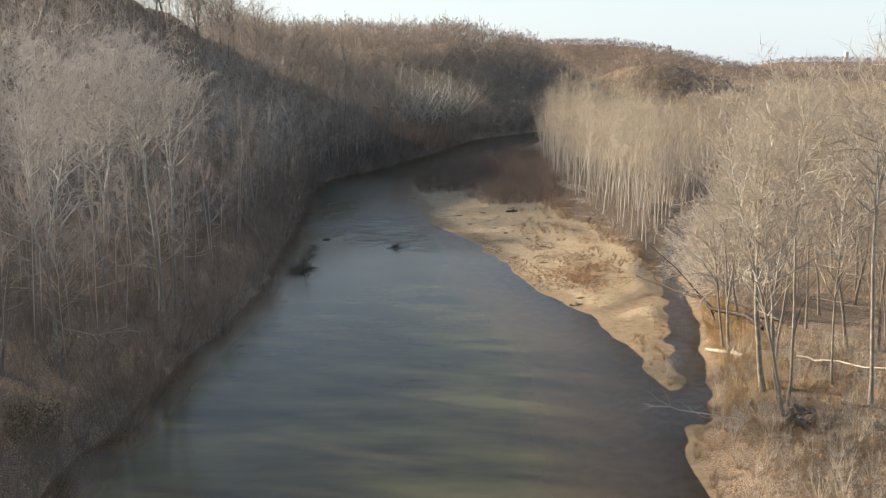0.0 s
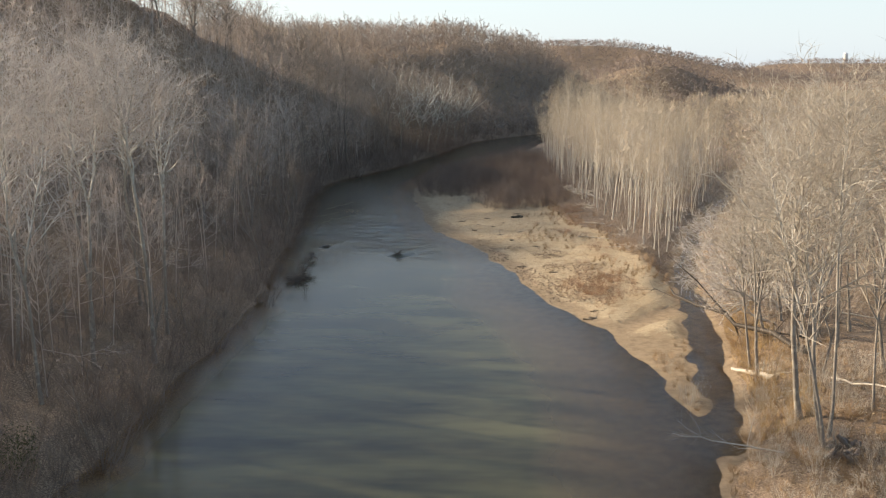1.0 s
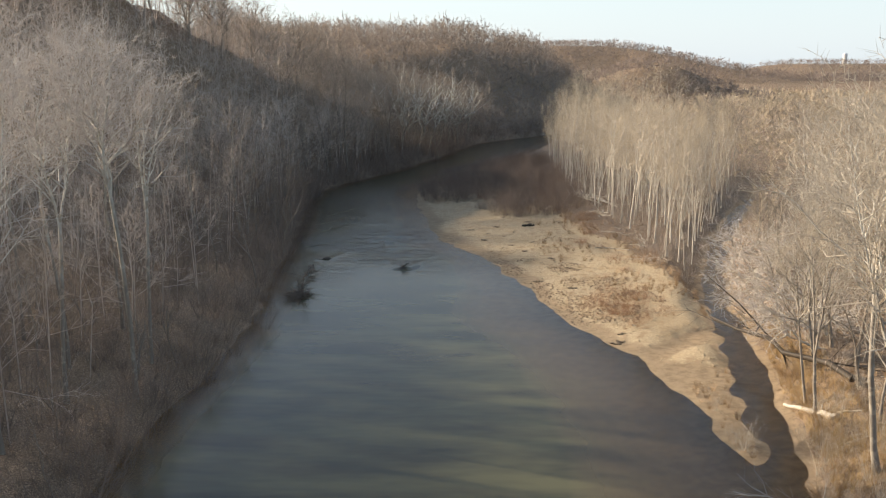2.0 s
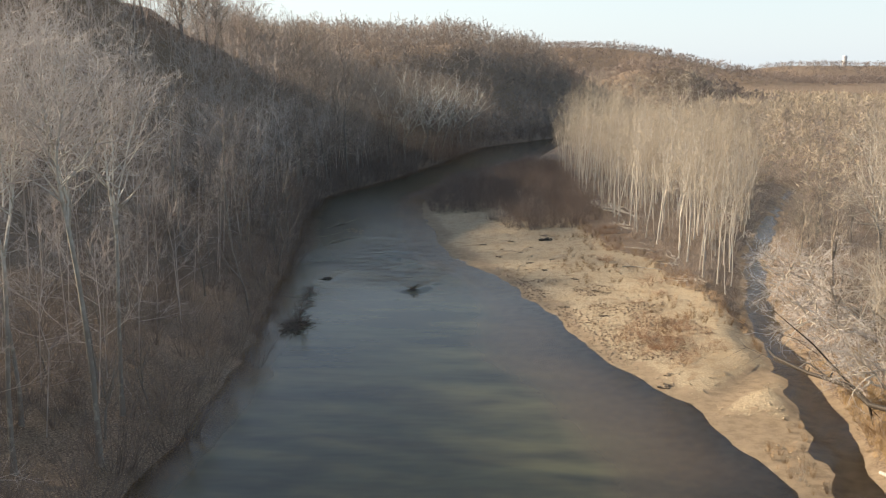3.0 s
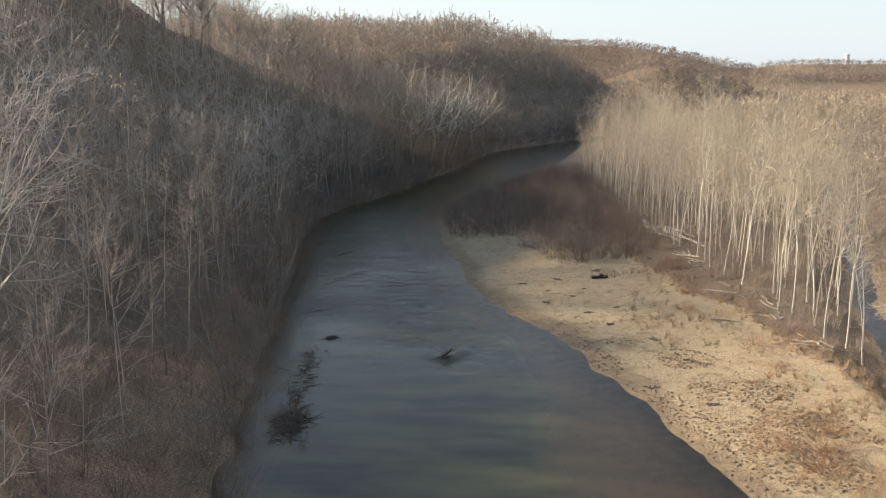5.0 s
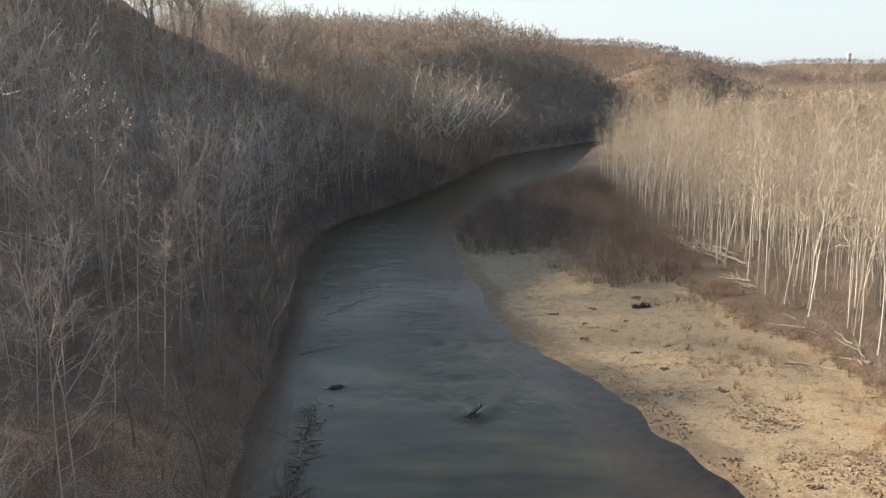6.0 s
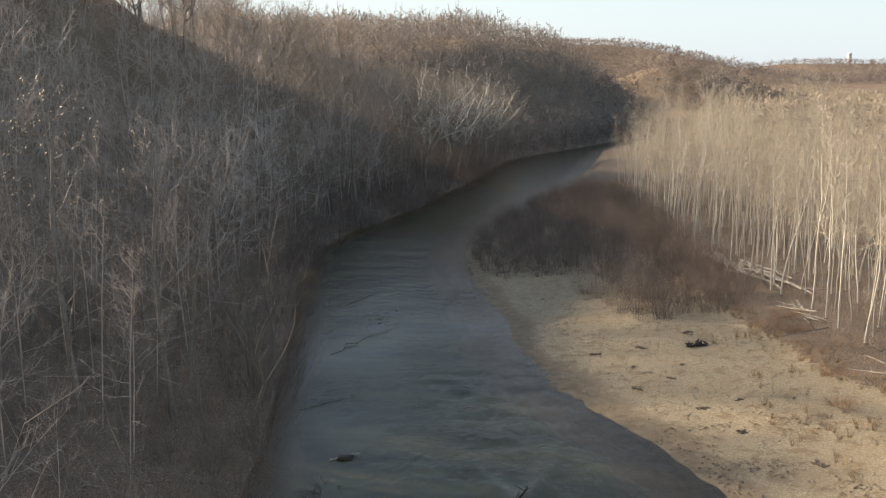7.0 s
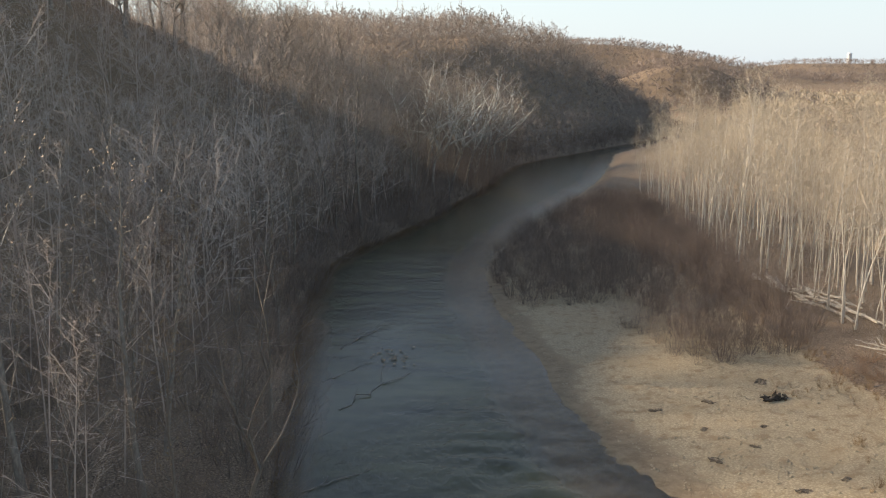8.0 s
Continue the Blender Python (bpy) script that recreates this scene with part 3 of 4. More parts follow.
rs = np.random.RandomState(11)
in_valley = lambda x, y: np.abs(x + 8) < 0.62 * y + 12
on_bend = lambda x, y: (y > 232) & (y < 350) & (bank_distance(x, y)[0] < 34)
xy = scatter(9000, (-80, 60, 25, 150), lambda x, y: inland_left(5, 26)(x, y) & in_valley(x, y), 3.5, 21)
strew("hillside_woods", FAR_FINE, xy, rs.triangular(0.5, 0.8, 1.2, len(xy)), HILL_WOOD, "dense bare grey-brown woods on the near hillside", "woods", 30)
xy = scatter(15000, (-100, 60, 40, 345), lambda x, y: inland_left(4, 60)(x, y) & in_valley(x, y) & ((y > 150) | (bank_distance(x, y)[0] > 25)) & ~on_bend(x, y), 3.2, 25)
strew("hillside_woods", FAR_NEAR, xy, rs.triangular(0.6, 0.95, 1.5, len(xy)), HILL_WOOD, "dense bare grey-brown woods on the river hillside", "woods", 31)
xy = scatter(5000, (-60, 40, 230, 350), lambda x, y: inland_left(8, 36)(x, y) & on_bend(x, y), 3.3, 27)
strew("bend_woods", FAR_NEAR, xy, rs.triangular(0.9, 1.25, 1.5, len(xy)), FAR_WOOD, "tall sunlit bare woods on the nose of the river bend", "woods", 37)
xy = scatter(16000, (-150, 60, 60, 345), lambda x, y: (bank_distance(x, y)[0] > 52) & inland_left(40, 118)(x, y), 4.2, 26)
strew("hilltop_woods", FAR_THICK, xy, np.where(xy[:, 0] > -60, rs.triangular(0.8, 1.3, 1.7, len(xy)), rs.uniform(0.5, 1.35, len(xy))), FAR_WOOD, "thick bare woods along the hilltop", "woods", 35)
xy = scatter(12000, (-130, 110, 335, 575), lambda x, y: inland_left(1.5, 230)(x, y) & in_valley(x, y), 4.0, 22)
strew("hillside_woods", FAR_MID, xy, rs.triangular(0.7, 0.9, 1.15, len(xy)), HILL_TOP_WOOD, "bare brown woods over the rounded hill", "woods", 32)
xy = scatter(7000, (24, 290, 44, 560), lambda x, y: inland_right(14, 400)(x, y) & in_valley(x, y) & ~((x < 25 + 0.33 * (y - 120)) & (y > 110) & (y < 300)), 4.9, 23)
size = (rs.uniform(0.6, 0.95, len(xy)) + 0.14 * lumps(xy[:, 0], xy[:, 1], 22)) * (0.85 + 0.25 * smooth((xy[:, 1] - 250) / 120))
brown = lumps(xy[:, 0], xy[:, 1], 14) + rs.normal(0, 0.5, len(xy)) > 0.15
near = xy[:, 1] < 150
for kind, chosen, hue, words, seed in ((FAR_NEAR, near & ~brown, FAR_TAN, "sunlit tan", 33), (FAR_NEAR, near & brown, FAR_WOOD, "darker brown", 36), (FAR_MID, ~near & ~brown, FAR_TAN, "sunlit tan", 38), (FAR_MID, ~near & brown, FAR_WOOD, "darker brown", 40)):
    strew("floodplain_woods", kind, xy[chosen], size[chosen], hue, words + " bare woods on the flat valley floor", "woods", seed)
xy = scatter(9000, (130, 520, 555, 1010), lambda x, y: (x > 0.24 * y) & (x < 0.5 * y) & (relief(x, y) < 4), 8.5, 44)
strew("floodplain_woods", FAR_OUT, xy, rs.uniform(0.9, 1.3, len(xy)), FAR_TAN, "distant tan woods on the flat valley floor", "woods", 45)
for box, gap, big, seed in (((20, 330, 585, 760), 6.2, 1.0, 24), ((60, 520, 1010, 1290), 8.0, 1.1, 28), ((420, 1080, 1640, 2020), 15.0, 1.3, 29)):
    xy = scatter(9000, box, lambda x, y: (relief(x, y) > 2.5) & (x < 0.5 * y), gap, seed)
    strew("ridge_woods", FAR_OUT, xy, rs.uniform(0.8, 1.15, len(xy)) * big, RIDGE_WOOD, "distant bare woods on low ridges", "woods", seed + 10)

# ---- trees of the right bank ----
def west_of_creek(x, y):
    return (x < 25 + 0.33 * (y - 120)) & (x < np.interp(y, [a for a, _ in CREEK], [b for _, b in CREEK]) - 2.0)


POLE_LABEL = "slender tan leafless poplar beside the gravel bar"
poles = []
for k in range(7):
    tall = 16.2 + 0.5 * k
    wood, twig = grow(500 + k, tall, 0.07 + 0.007 * k, leaders=(1, 1, 2)[k % 3], fork=0.3, taper=1.25, splay=0.07, limbs=25, low=0.36, limb=(0.18, 0.23, 0.27)[k % 3], rise=(50, 42, 36)[k % 3], subs=5, twigs=4, fine=(5, 3, 2, 1), lean=(0.03 * (k - 3), 0.03 * (k % 3 - 1)), wander=0.045, thick=1.05)
    poles.append(tree_thing("poplar_tree", wood, twig, BARK_TAN, TWIG_TAN, POLE_LABEL, "poplar grove"))
rng = random.Random(5)
spots = scatter(4000, (16, 44, 110, 262), lambda x, y: (x > grove_edge(y)) & (x < grove_edge(y) + 15) & (creek_distance(x, y) > 2.2) & west_of_creek(x, y) & (lumps(x, y, 4.5) > -0.55), 1.9, 41)
order = np.argsort(spots[:, 0] - grove_edge(spots[:, 1]))[:205]
spread(poles, [(x, y, rng.triangular(0.6, 1.08, 0.95) * (1 - 0.4 * smooth((y - 228) / 28))) for x, y in spots[order]], 6)
behind = scatter(6200, (20, 95, 114, 330), lambda x, y: (x > grove_edge(y) + 7) & (x < grove_edge(y) + 62) & (creek_distance(x, y) > 2.4) & west_of_creek(x, y), 2.4, 42)
size = (rs.uniform(0.6, 1.0, len(behind)) + 0.12 * lumps(behind[:, 0], behind[:, 1], 9)) * (1 - 0.45 * smooth((behind[:, 1] - 232) / 28) * smooth((grove_edge(behind[:, 1]) + 16 - behind[:, 0]) / 8))
strew("poplar_twigs", POLE_TWIGS, behind, size, FAR_TAN, "brown leafless twigs of the crowded poplar stand", "woods", 43)
strew("poplar_stems", POLE_STEMS, behind, size, BARK_TAN, "crowded pale slender stems of the poplar stand", "woods", 43)

SYC_LABEL = "tall leafless sycamore with white upper limbs"
rights = [
    (18.3, 59.2, 18.8, 0.17, 2, 0.46, (-0.20, -0.01), 601), (17.7, 54.0, 17.7, 0.09, 1, 0.0, (-0.12, 0.0), 602),
    (18.5, 55.6, 17.6, 0.09, 2, 0.55, (-0.03, 0.0), 603), (17.9, 54.6, 15.0, 0.12, 2, 0.42, (-0.26, 0.03), 614),
    (22.7, 59.9, 18.2, 0.075, 1, 0.0, (-0.02, 0.0), 604), (23.3, 55.6, 19.8, 0.12, 2, 0.5, (-0.06, 0.0), 605),
    (21.0, 65.4, 16.2, 0.08, 1, 0.0, (0.0, 0.0), 606), (19.0, 69.3, 14.0, 0.12, 3, 0.25, (-0.10, 0.0), 607),
    (19.2, 71.5, 12.5, 0.10, 2, 0.3, (-0.16, 0.02), 616), (22.2, 78.1, 14.0, 0.12, 3, 0.25, (-0.16, -0.02), 608),
    (26, 73.8, 17.0, 0.09, 2, 0.40, (0.0, -0.02), 609), (28.9, 67.8, 18.2, 0.11, 2, 0.45, (0.02, -0.02), 610),
    (27.6, 90, 16.0, 0.11, 2, 0.40, (-0.08, 0.0), 611), (29.5, 99.9, 16.5, 0.12, 3, 0.35, (-0.06, 0.0), 612), (31.9, 94.2, 17.0, 0.11, 2, 0.45, (0.0, 0.0), 613),
    (26.8, 58.4, 17.6, 0.08, 1, 0.0, (0.02, 0.02), 617)]
for x, y, tall, r, forks, at, lean, seed in rights:
    wood, twig = grow(seed, tall, r, leaders=forks, fork=at, limbs=34, low=0.30, limb=0.30, rise=50, subs=7, twigs=5, fine=(8, 5, 3, 1), lean=lean, wander=0.04, thick=1.55, splay=0.12)
    t = tree_thing("sycamore_tree", wood, twig, BARK_PALE, TWIG_PALE, SYC_LABEL + " on the leaf-covered bank", "riverside sycamores")
    t.matrix_basis = stand(x, y)

brushes = []
for k in range(6):
    wood, twig = grow(640 + k, 12.0 + 1.0 * k, 0.15 + 0.015 * k, leaders=1 + k % 3, fork=0.3, limbs=24, low=0.18, limb=0.26, rise=38, subs=5, twigs=5, fine=(5, 3, 2, 1), lean=(0.03 * (k % 3 - 1), 0.02), wander=0.06, thick=0.95)
    brushes.append(tree_thing("bottomland_tree", wood, twig, BARK_GREY, (TWIG_BROWN, TWIG_TAN)[k % 2], "leafless grey-barked tree on the flat valley floor", "bottomland trees"))
spots = scatter(900, (22, 74, 48, 156), lambda x, y: (creek_distance(x, y) > np.where(y > 86, 4.5, 2.6)) & (bank_distance(x, y)[1] > 9) & (x > 20 + 0.085 * (y - 48)) & (x < 80 - 0.1 * y) & ((y < 108) | ~west_of_creek(x, y)) & ((y > 80) | (lumps(x, y, 9) > 0.25)), 3.4, 44)
spread(brushes, [(x, y, rng.uniform(0.75, 1.15) * (1 - 0.35 * smooth((y - 95) / 25))) for x, y in spots[:125]], 7)

# ---- trees of the left bank ----
lefts = [
    (-22.2, 71.8, 22.0, 0.15, 3, 0.58, (0.0, 0.0), 701), (-25.6, 69.5, 21.5, 0.13, 2, 0.50, (0.03, 0.0), 702),
    (-23.4, 79.3, 21.5, 0.135, 3, 0.50, (0.02, 0.0), 703), (-27.5, 75, 22.0, 0.12, 2, 0.5, (0.0, 0.0), 704),
    (-29.5, 66.8, 21.5, 0.12, 2, 0.4, (0.04, 0.0), 705), (-25.5, 60.7, 20.5, 0.12, 2, 0.35, (0.02, 0.0), 706),
    (-27.0, 84.5, 21.0, 0.12, 2, 0.45, (0.02, 0.0), 707), (-32.2, 79.4, 21.0, 0.12, 2, 0.4, (0.0, 0.0), 708)]
for x, y, tall, r, forks, at, lean, seed in lefts:
    wood, twig = grow(seed, tall, r, leaders=forks, fork=at, limbs=44, low=0.25, limb=0.24, rise=42, subs=7, twigs=7, fine=(8, 5, 3, 1), lean=lean, wander=0.045, droop=0.03, thick=1.15, splay=0.11)
    t = tree_thing("sycamore_tree", wood, twig, BARK_PALE, TWIG_GREY, SYC_LABEL + " on the shaded river bank", "riverside sycamores")
    t.matrix_basis = stand(x, y)

bends = [(-13.2, 250, 801), (-10.4, 259, 802), (-7.2, 269, 803), (-5.2, 280, 804), (-2.6, 291, 805), (-17.5, 257, 806), (0.2, 304, 807), (-9.5, 284, 808), (-14.5, 270, 809), (3.2, 318, 810)]
for x, y, seed in bends:
    wood, twig = grow(seed, 21.0 + seed % 3, 0.27, leaders=4, fork=0.3, limbs=24, low=0.2, limb=0.32, rise=42, subs=5, twigs=4, fine=(6, 4, 2, 1), lean=(0.12, -0.08), wander=0.08, thick=2.7, splay=0.42)
    t = tree_thing("sycamore_tree", wood, twig, BARK_PALE, TWIG_BROWN, "broad pale-limbed sycamore at the river bend", "river bend sycamores")
    t.matrix_basis = stand(x, y)

bankers = []
for k in range(7):
    wood, twig = grow(660 + k, 10.5 + 0.9 * k, 0.12 + 0.013 * k, leaders=1 + k % 3, fork=0.28, limbs=24, low=0.15, limb=0.3, rise=36, subs=5, twigs=5, fine=(5, 3, 2, 1), lean=(0.05, 0.0), wander=0.07, droop=0.03, thick=0.75)
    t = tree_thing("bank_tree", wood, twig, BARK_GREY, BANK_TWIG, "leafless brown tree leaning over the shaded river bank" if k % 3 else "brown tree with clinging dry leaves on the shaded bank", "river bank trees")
    if k % 3 == 0:
        tips, g, leafs = twig.arrays()[0], np.random.RandomState(670 + k), Wood()
        for p in tips[g.randint(0, len(tips), 560)]:
            if p[2] > 4:
                leafs.stem((p, p + g.normal(0, 0.07, 3)), (0.045, 0), 1)
        part("leaves", leafs.mesh("leaves", DEAD_LEAF, False), t, "clinging tan dry leaves")
    bankers.append(t)
spots = scatter(1800, (-60, 40, 34, 345), lambda x, y: (bank_distance(x, y)[0] > 0.4) & (bank_distance(x, y)[0] < 17), 3.2, 45)
spread(bankers, [(x, y, rng.uniform(0.7, 1.15) * (0.62 if y < 100 else 1)) for x, y in spots[:140]], 8)

crests = []
for k in range(5):
    wood, twig = grow(850 + k, 13.0 + 1.2 * k, 0.20 + 0.02 * k, leaders=1 + k % 3, fork=0.35, limbs=26, low=0.3, limb=0.32, rise=40, subs=5, twigs=5, fine=(6, 3, 2, 1), wander=0.06, thick=2.6)
    crests.append(tree_thing("hilltop_tree", wood, twig, BARK_GREY, TWIG_BROWN, "tall dark leafless tree on the hill crest", "hill crest trees"))
spots = scatter(700, (-130, 40, 120, 345), lambda x, y: (bank_distance(x, y)[0] > 42) & (bank_distance(x, y)[0] < 84) & (x > -0.52 * y - 10) & (x > -66) & (y > 175), 4.2, 46)
spread(crests, [(x, y, rng.uniform(0.95, 1.35)) for x, y in spots[:110]], 9)

# ---- brush, thicket and weeds ----
def fan(seed, stems, tall, wide, r, forks=1, sides=1):
    """A shrub's stems: a fan from the ground, each with side shoots."""
    g, w = np.random.RandomState(seed), Wood()
    for _ in range(stems):
        az, out = g.rand() * 6.28, g.rand() ** 0.7
        p = np.array([math.cos(az), math.sin(az), 0]) * wide * 0.35 * g.rand() + (0, 0, -0.05)
        h = tall * (0.55 + 0.5 * g.rand())
        q = p + np.array([math.cos(az) * out * wide * 0.65, math.sin(az) * out * wide * 0.65, h])
        m = (p + q) / 2 + g.normal(0, 0.08 * tall, 3)
        w.stem((p, m, q), (r, r * 0.75, r * 0.3), sides)
        for _ in range(forks):
            e = 0.2 + 0.8 * g.rand()
            a = m * (1 - e) + q * e
            w.stem((a, a + unit(q - p + g.normal(0, 0.45 * h, 3)) * h * 0.35 * (0.5 + g.rand())), (r * 0.6, 0), 1)
    return w


WILLOWS = [fan(900 + k, 46, 2.6, 1.9, 0.0095, 4).arrays() for k in range(6)]
BRUSH = [fan(920 + k, 26, 2.4, 1.9, 0.013, 5).arrays() for k in range(5)]
LOW_BRUSH = [fan(930 + k, 15, 2.2, 2.4, 0.016, 3).arrays() for k in range(6)]
TUFTS = [fan(940 + k, 22, 0.7, 0.5, 0.008, 1).arrays() for k in range(5)]


def in_thicket(x, y):
    near = np.interp(x, [-8.5, -4.6, 0.4, 3.8, 5.8, 9.4, 13.5, 17.7], [183.4, 170.9, 164.9, 155.2, 150.2, 152.3, 153.7, 160.7])
    far = np.interp(x, [-8.4, -1.1, 7.5, 20.5], [191, 215.8, 237.5, 256])
    side = np.interp(y, [149.4, 162, 177.2, 201.5, 256], [14.9, 17.5, 17.4, 18.3, 21.1])
    open_patch = ((x - 1) / 4.5) ** 2 + ((y - 167.5) / 4) ** 2 < 1
    return (y > near + 1.2 * lumps(x, y, 3)) & (y < far) & (x < side) & (bank_distance(x, y)[1] > 0.8) & ~open_patch


xy = scatter(3800, (-9, 19, 146, 246), in_thicket, 0.95, 51)
strew("willow_thicket", WILLOWS, xy, rs.uniform(0.6, 1.15, len(xy)), TWIG_WILLOW, "dense red-brown leafless willow thicket on the bar", "shrubs", 52)
xy = scatter(7000, (-50, 40, 34, 300), inland_left(-0.5, 16), 1.15, 53)
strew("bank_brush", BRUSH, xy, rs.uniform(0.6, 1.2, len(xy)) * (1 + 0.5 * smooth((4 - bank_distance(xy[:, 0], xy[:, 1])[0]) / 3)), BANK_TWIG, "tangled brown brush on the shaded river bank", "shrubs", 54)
FAR_BRUSH = [fan(950 + k, 18, 2.6, 2.6, 0.03, 3).arrays() for k in range(5)]
xy = scatter(9000, (-32, 90, 175, 430), inland_left(-0.8, 9), 1.5, 83)
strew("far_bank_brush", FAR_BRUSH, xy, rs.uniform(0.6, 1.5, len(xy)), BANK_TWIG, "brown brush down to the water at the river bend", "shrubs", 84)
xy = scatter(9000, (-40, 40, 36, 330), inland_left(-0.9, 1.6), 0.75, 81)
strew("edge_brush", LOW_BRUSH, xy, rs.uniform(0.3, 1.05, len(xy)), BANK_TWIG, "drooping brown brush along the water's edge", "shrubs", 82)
xy = scatter(5200, (19, 66, 44, 250), lambda x, y: (bank_distance(x, y)[1] > 5) & (gravel_zone(x, y) < 0.3) & (creek_distance(x, y) > np.where((y > 84) & (y < 135), 4.2, 1.7)) & (x > grove_edge(y) - 2 - 8 * (y < 110)) & ((y > 84) | (lumps(x, y, 5) > 0.3)), 1.5, 55)
strew("valley_brush", LOW_BRUSH, xy, rs.uniform(0.3, 1.2, len(xy)), TWIG_BROWN, "brown leafless brush under the valley trees", "shrubs", 56)


xy = scatter(4200, (13, 40, 108, 240), lambda x, y: (x > grove_edge(y) - 2.5) & (x < grove_edge(y) + 7) & (creek_distance(x, y) > 1.2), 1.0, 59)
strew("grove_brush", LOW_BRUSH, xy, rs.uniform(0.2, 0.65, len(xy)), TWIG_BROWN, "brown twiggy brush at the foot of the poplars", "shrubs", 60)


xy = scatter(1500, (12, 34, 42, 72), lambda x, y: (bank_distance(x, y)[1] > 0.4) & (bank_distance(x, y)[1] < 16) & (creek_distance(x, y) > 1.3) & (lumps(x, y, 4) > -0.25), 0.8, 67)
strew("bank_shrubs", BRUSH, xy, rs.uniform(0.2, 0.62, len(xy)), TWIG_PALE, "pale twiggy dead shrubs on the leafy bank", "shrubs", 69)


xy = scatter(2500, (16, 50, 80, 180), lambda x, y: (creek_distance(x, y) > 2.6) & (creek_distance(x, y) < 6) & (gravel_zone(x, y) < 0.6) & (x > np.interp(y, [a for a, _ in CREEK], [b for _, b in CREEK]) + 1), 1.0, 79)
strew("creek_brush", BRUSH, xy, rs.uniform(0.2, 0.6, len(xy)), TWIG_PALE, "pale tangled brush hanging over the creek", "shrubs", 80)


def weedy(x, y):
    d, g = bank_distance(x, y)[1], gravel_zone(x, y)
    bank = (d > 0.3) & (d < 14) & (y < 76)
    margin = (g > 0.02) & (g < 0.8) & (d > 3)
    patch = (g > 0.3) & (d > 6) & (lumps(x, y, 5) > 0.45) & (lumps(x, y, 1.3) > 0.0)
    return (bank | margin | patch) & (creek_distance(x, y) > 1.5)


xy = scatter(15000, (8, 40, 42, 238), weedy, 0.40, 57)
strew("dry_weeds", TUFTS, xy, rs.uniform(0.4, 1.25, len(xy)), DRY_GRASS, "dry straw-brown weeds along the bank and bar", "weeds", 58)

GOLD_GRASS = wood_material("golden_dry_grass", (0.36, 0.24, 0.11), (0.62, 0.46, 0.24), 2.0, per="island", thin=0.2)
beyond_creek = lambda x, y: x - np.interp(y, [a for a, _ in CREEK], [b for _, b in CREEK])
xy = scatter(9000, (14, 30, 58, 92), lambda x, y: (beyond_creek(x, y) > 1.9) & (beyond_creek(x, y) < 5.2 + 1.5 * lumps(x, y, 4)), 0.28, 85)
strew("golden_grass", TUFTS, xy, rs.uniform(0.5, 1.3, len(xy)), GOLD_GRASS, "matted golden dry grass on the creek bank", "grass", 86)


def bar_patch(x, y):
    low = ((x - 12.6) / 3.4) ** 2 + ((y - 98) / 7) ** 2 < 1 + 0.6 * lumps(x, y, 1.6)
    strip = (x > grove_edge(y) - 7.5) & (x < grove_edge(y) - 1.0) & (y > 108) & (y < 150) & (lumps(x, y, 3.0) > 0.3)
    return low | strip


xy = scatter(2600, (6, 22, 88, 150), bar_patch, 0.55, 77)
strew("bar_brush", BRUSH, xy, rs.uniform(0.12, 0.42, len(xy)), RED_TWIG, "low reddish leafless brush on the gravel bar", "shrubs", 78)

# single bushes on the gravel bar and banks
bush_spots = [(20.4, 77.1, 1.5), (12, 95.3, 1.35), (13.1, 97.2, 1.0), (11.4, 98.6, 0.9), (14.4, 100.3, 0.8), (13.1, 129.8, 0.9), (14.8, 135.4, 1.0), (16, 146.3, 1.2), (17, 150.7, 1.1), (12.7, 109.8, 0.7), (15.1, 112.9, 0.8), (20.7, 58.9, 1.2), (16.5, 51.8, 1.1), (15.4, 58.5, 0.9), (18.1, 49.4, 1.3)]
for k, (x, y, size) in enumerate(bush_spots):
    b = fan(960 + k, 170, 0.75, 1.9, 0.008, 2)
    ob = tagged(new("bush", b.mesh("bush", RED_TWIG if y > 78 else DRY_GRASS, False)), "low reddish leafless bush on the gravel bar" if y > 78 else "low straw-coloured bush on the leafy bank", "bush", "low bushes")
    ob.matrix_basis = stand(x, y, 30 * k, size, 0.02)
ob = tagged(new("evergreen_shrub"), "small evergreen shrub with dull green leaves on the shaded bank", "shrub")
b = fan(990, 40, 2.0, 1.6, 0.012, 3)
part("stems", b.mesh("stems", TWIG_BROWN, False), ob)
leafs, g = Wood(), np.random.RandomState(991)
for _ in range(1500):
    az, h = g.rand() * 6.28, 0.4 + 1.7 * g.rand()
    p = np.array([math.cos(az) * 1.3 * g.rand() ** 0.5, math.sin(az) * 1.3 * g.rand() ** 0.5, h])
    leafs.stem((p, p + g.normal(0, 0.07, 3)), (0.03, 0), 1)
part("leaves", leafs.mesh("leaves", GREEN_LEAF, False), ob, "dull green leaves")
ob.matrix_basis = stand(-23.3, 51, 0, 1.2)

# leaves on the floodplain floor
LEAF = [(np.array([(-0.07, 0, 0.01), (0, -0.05, 0.03), (0.08, 0, 0.012), (0, 0.05, 0.03)]) * k, np.array([(0, 1, 2), (0, 2, 3)])) for k in (0.7, 1.0, 1.3)]
xy = scatter(28000, (14, 60, 42, 120), lambda x, y: (bank_distance(x, y)[1] > 1) & (gravel_zone(x, y) < 0.5) & (creek_distance(x, y) > 1.5), 0.12, 61)
strew("leaf_litter", LEAF, xy, rs.uniform(0.8, 1.8, len(xy)), DEAD_LEAF, "fallen tan leaves on the bank", "leaves", 62)


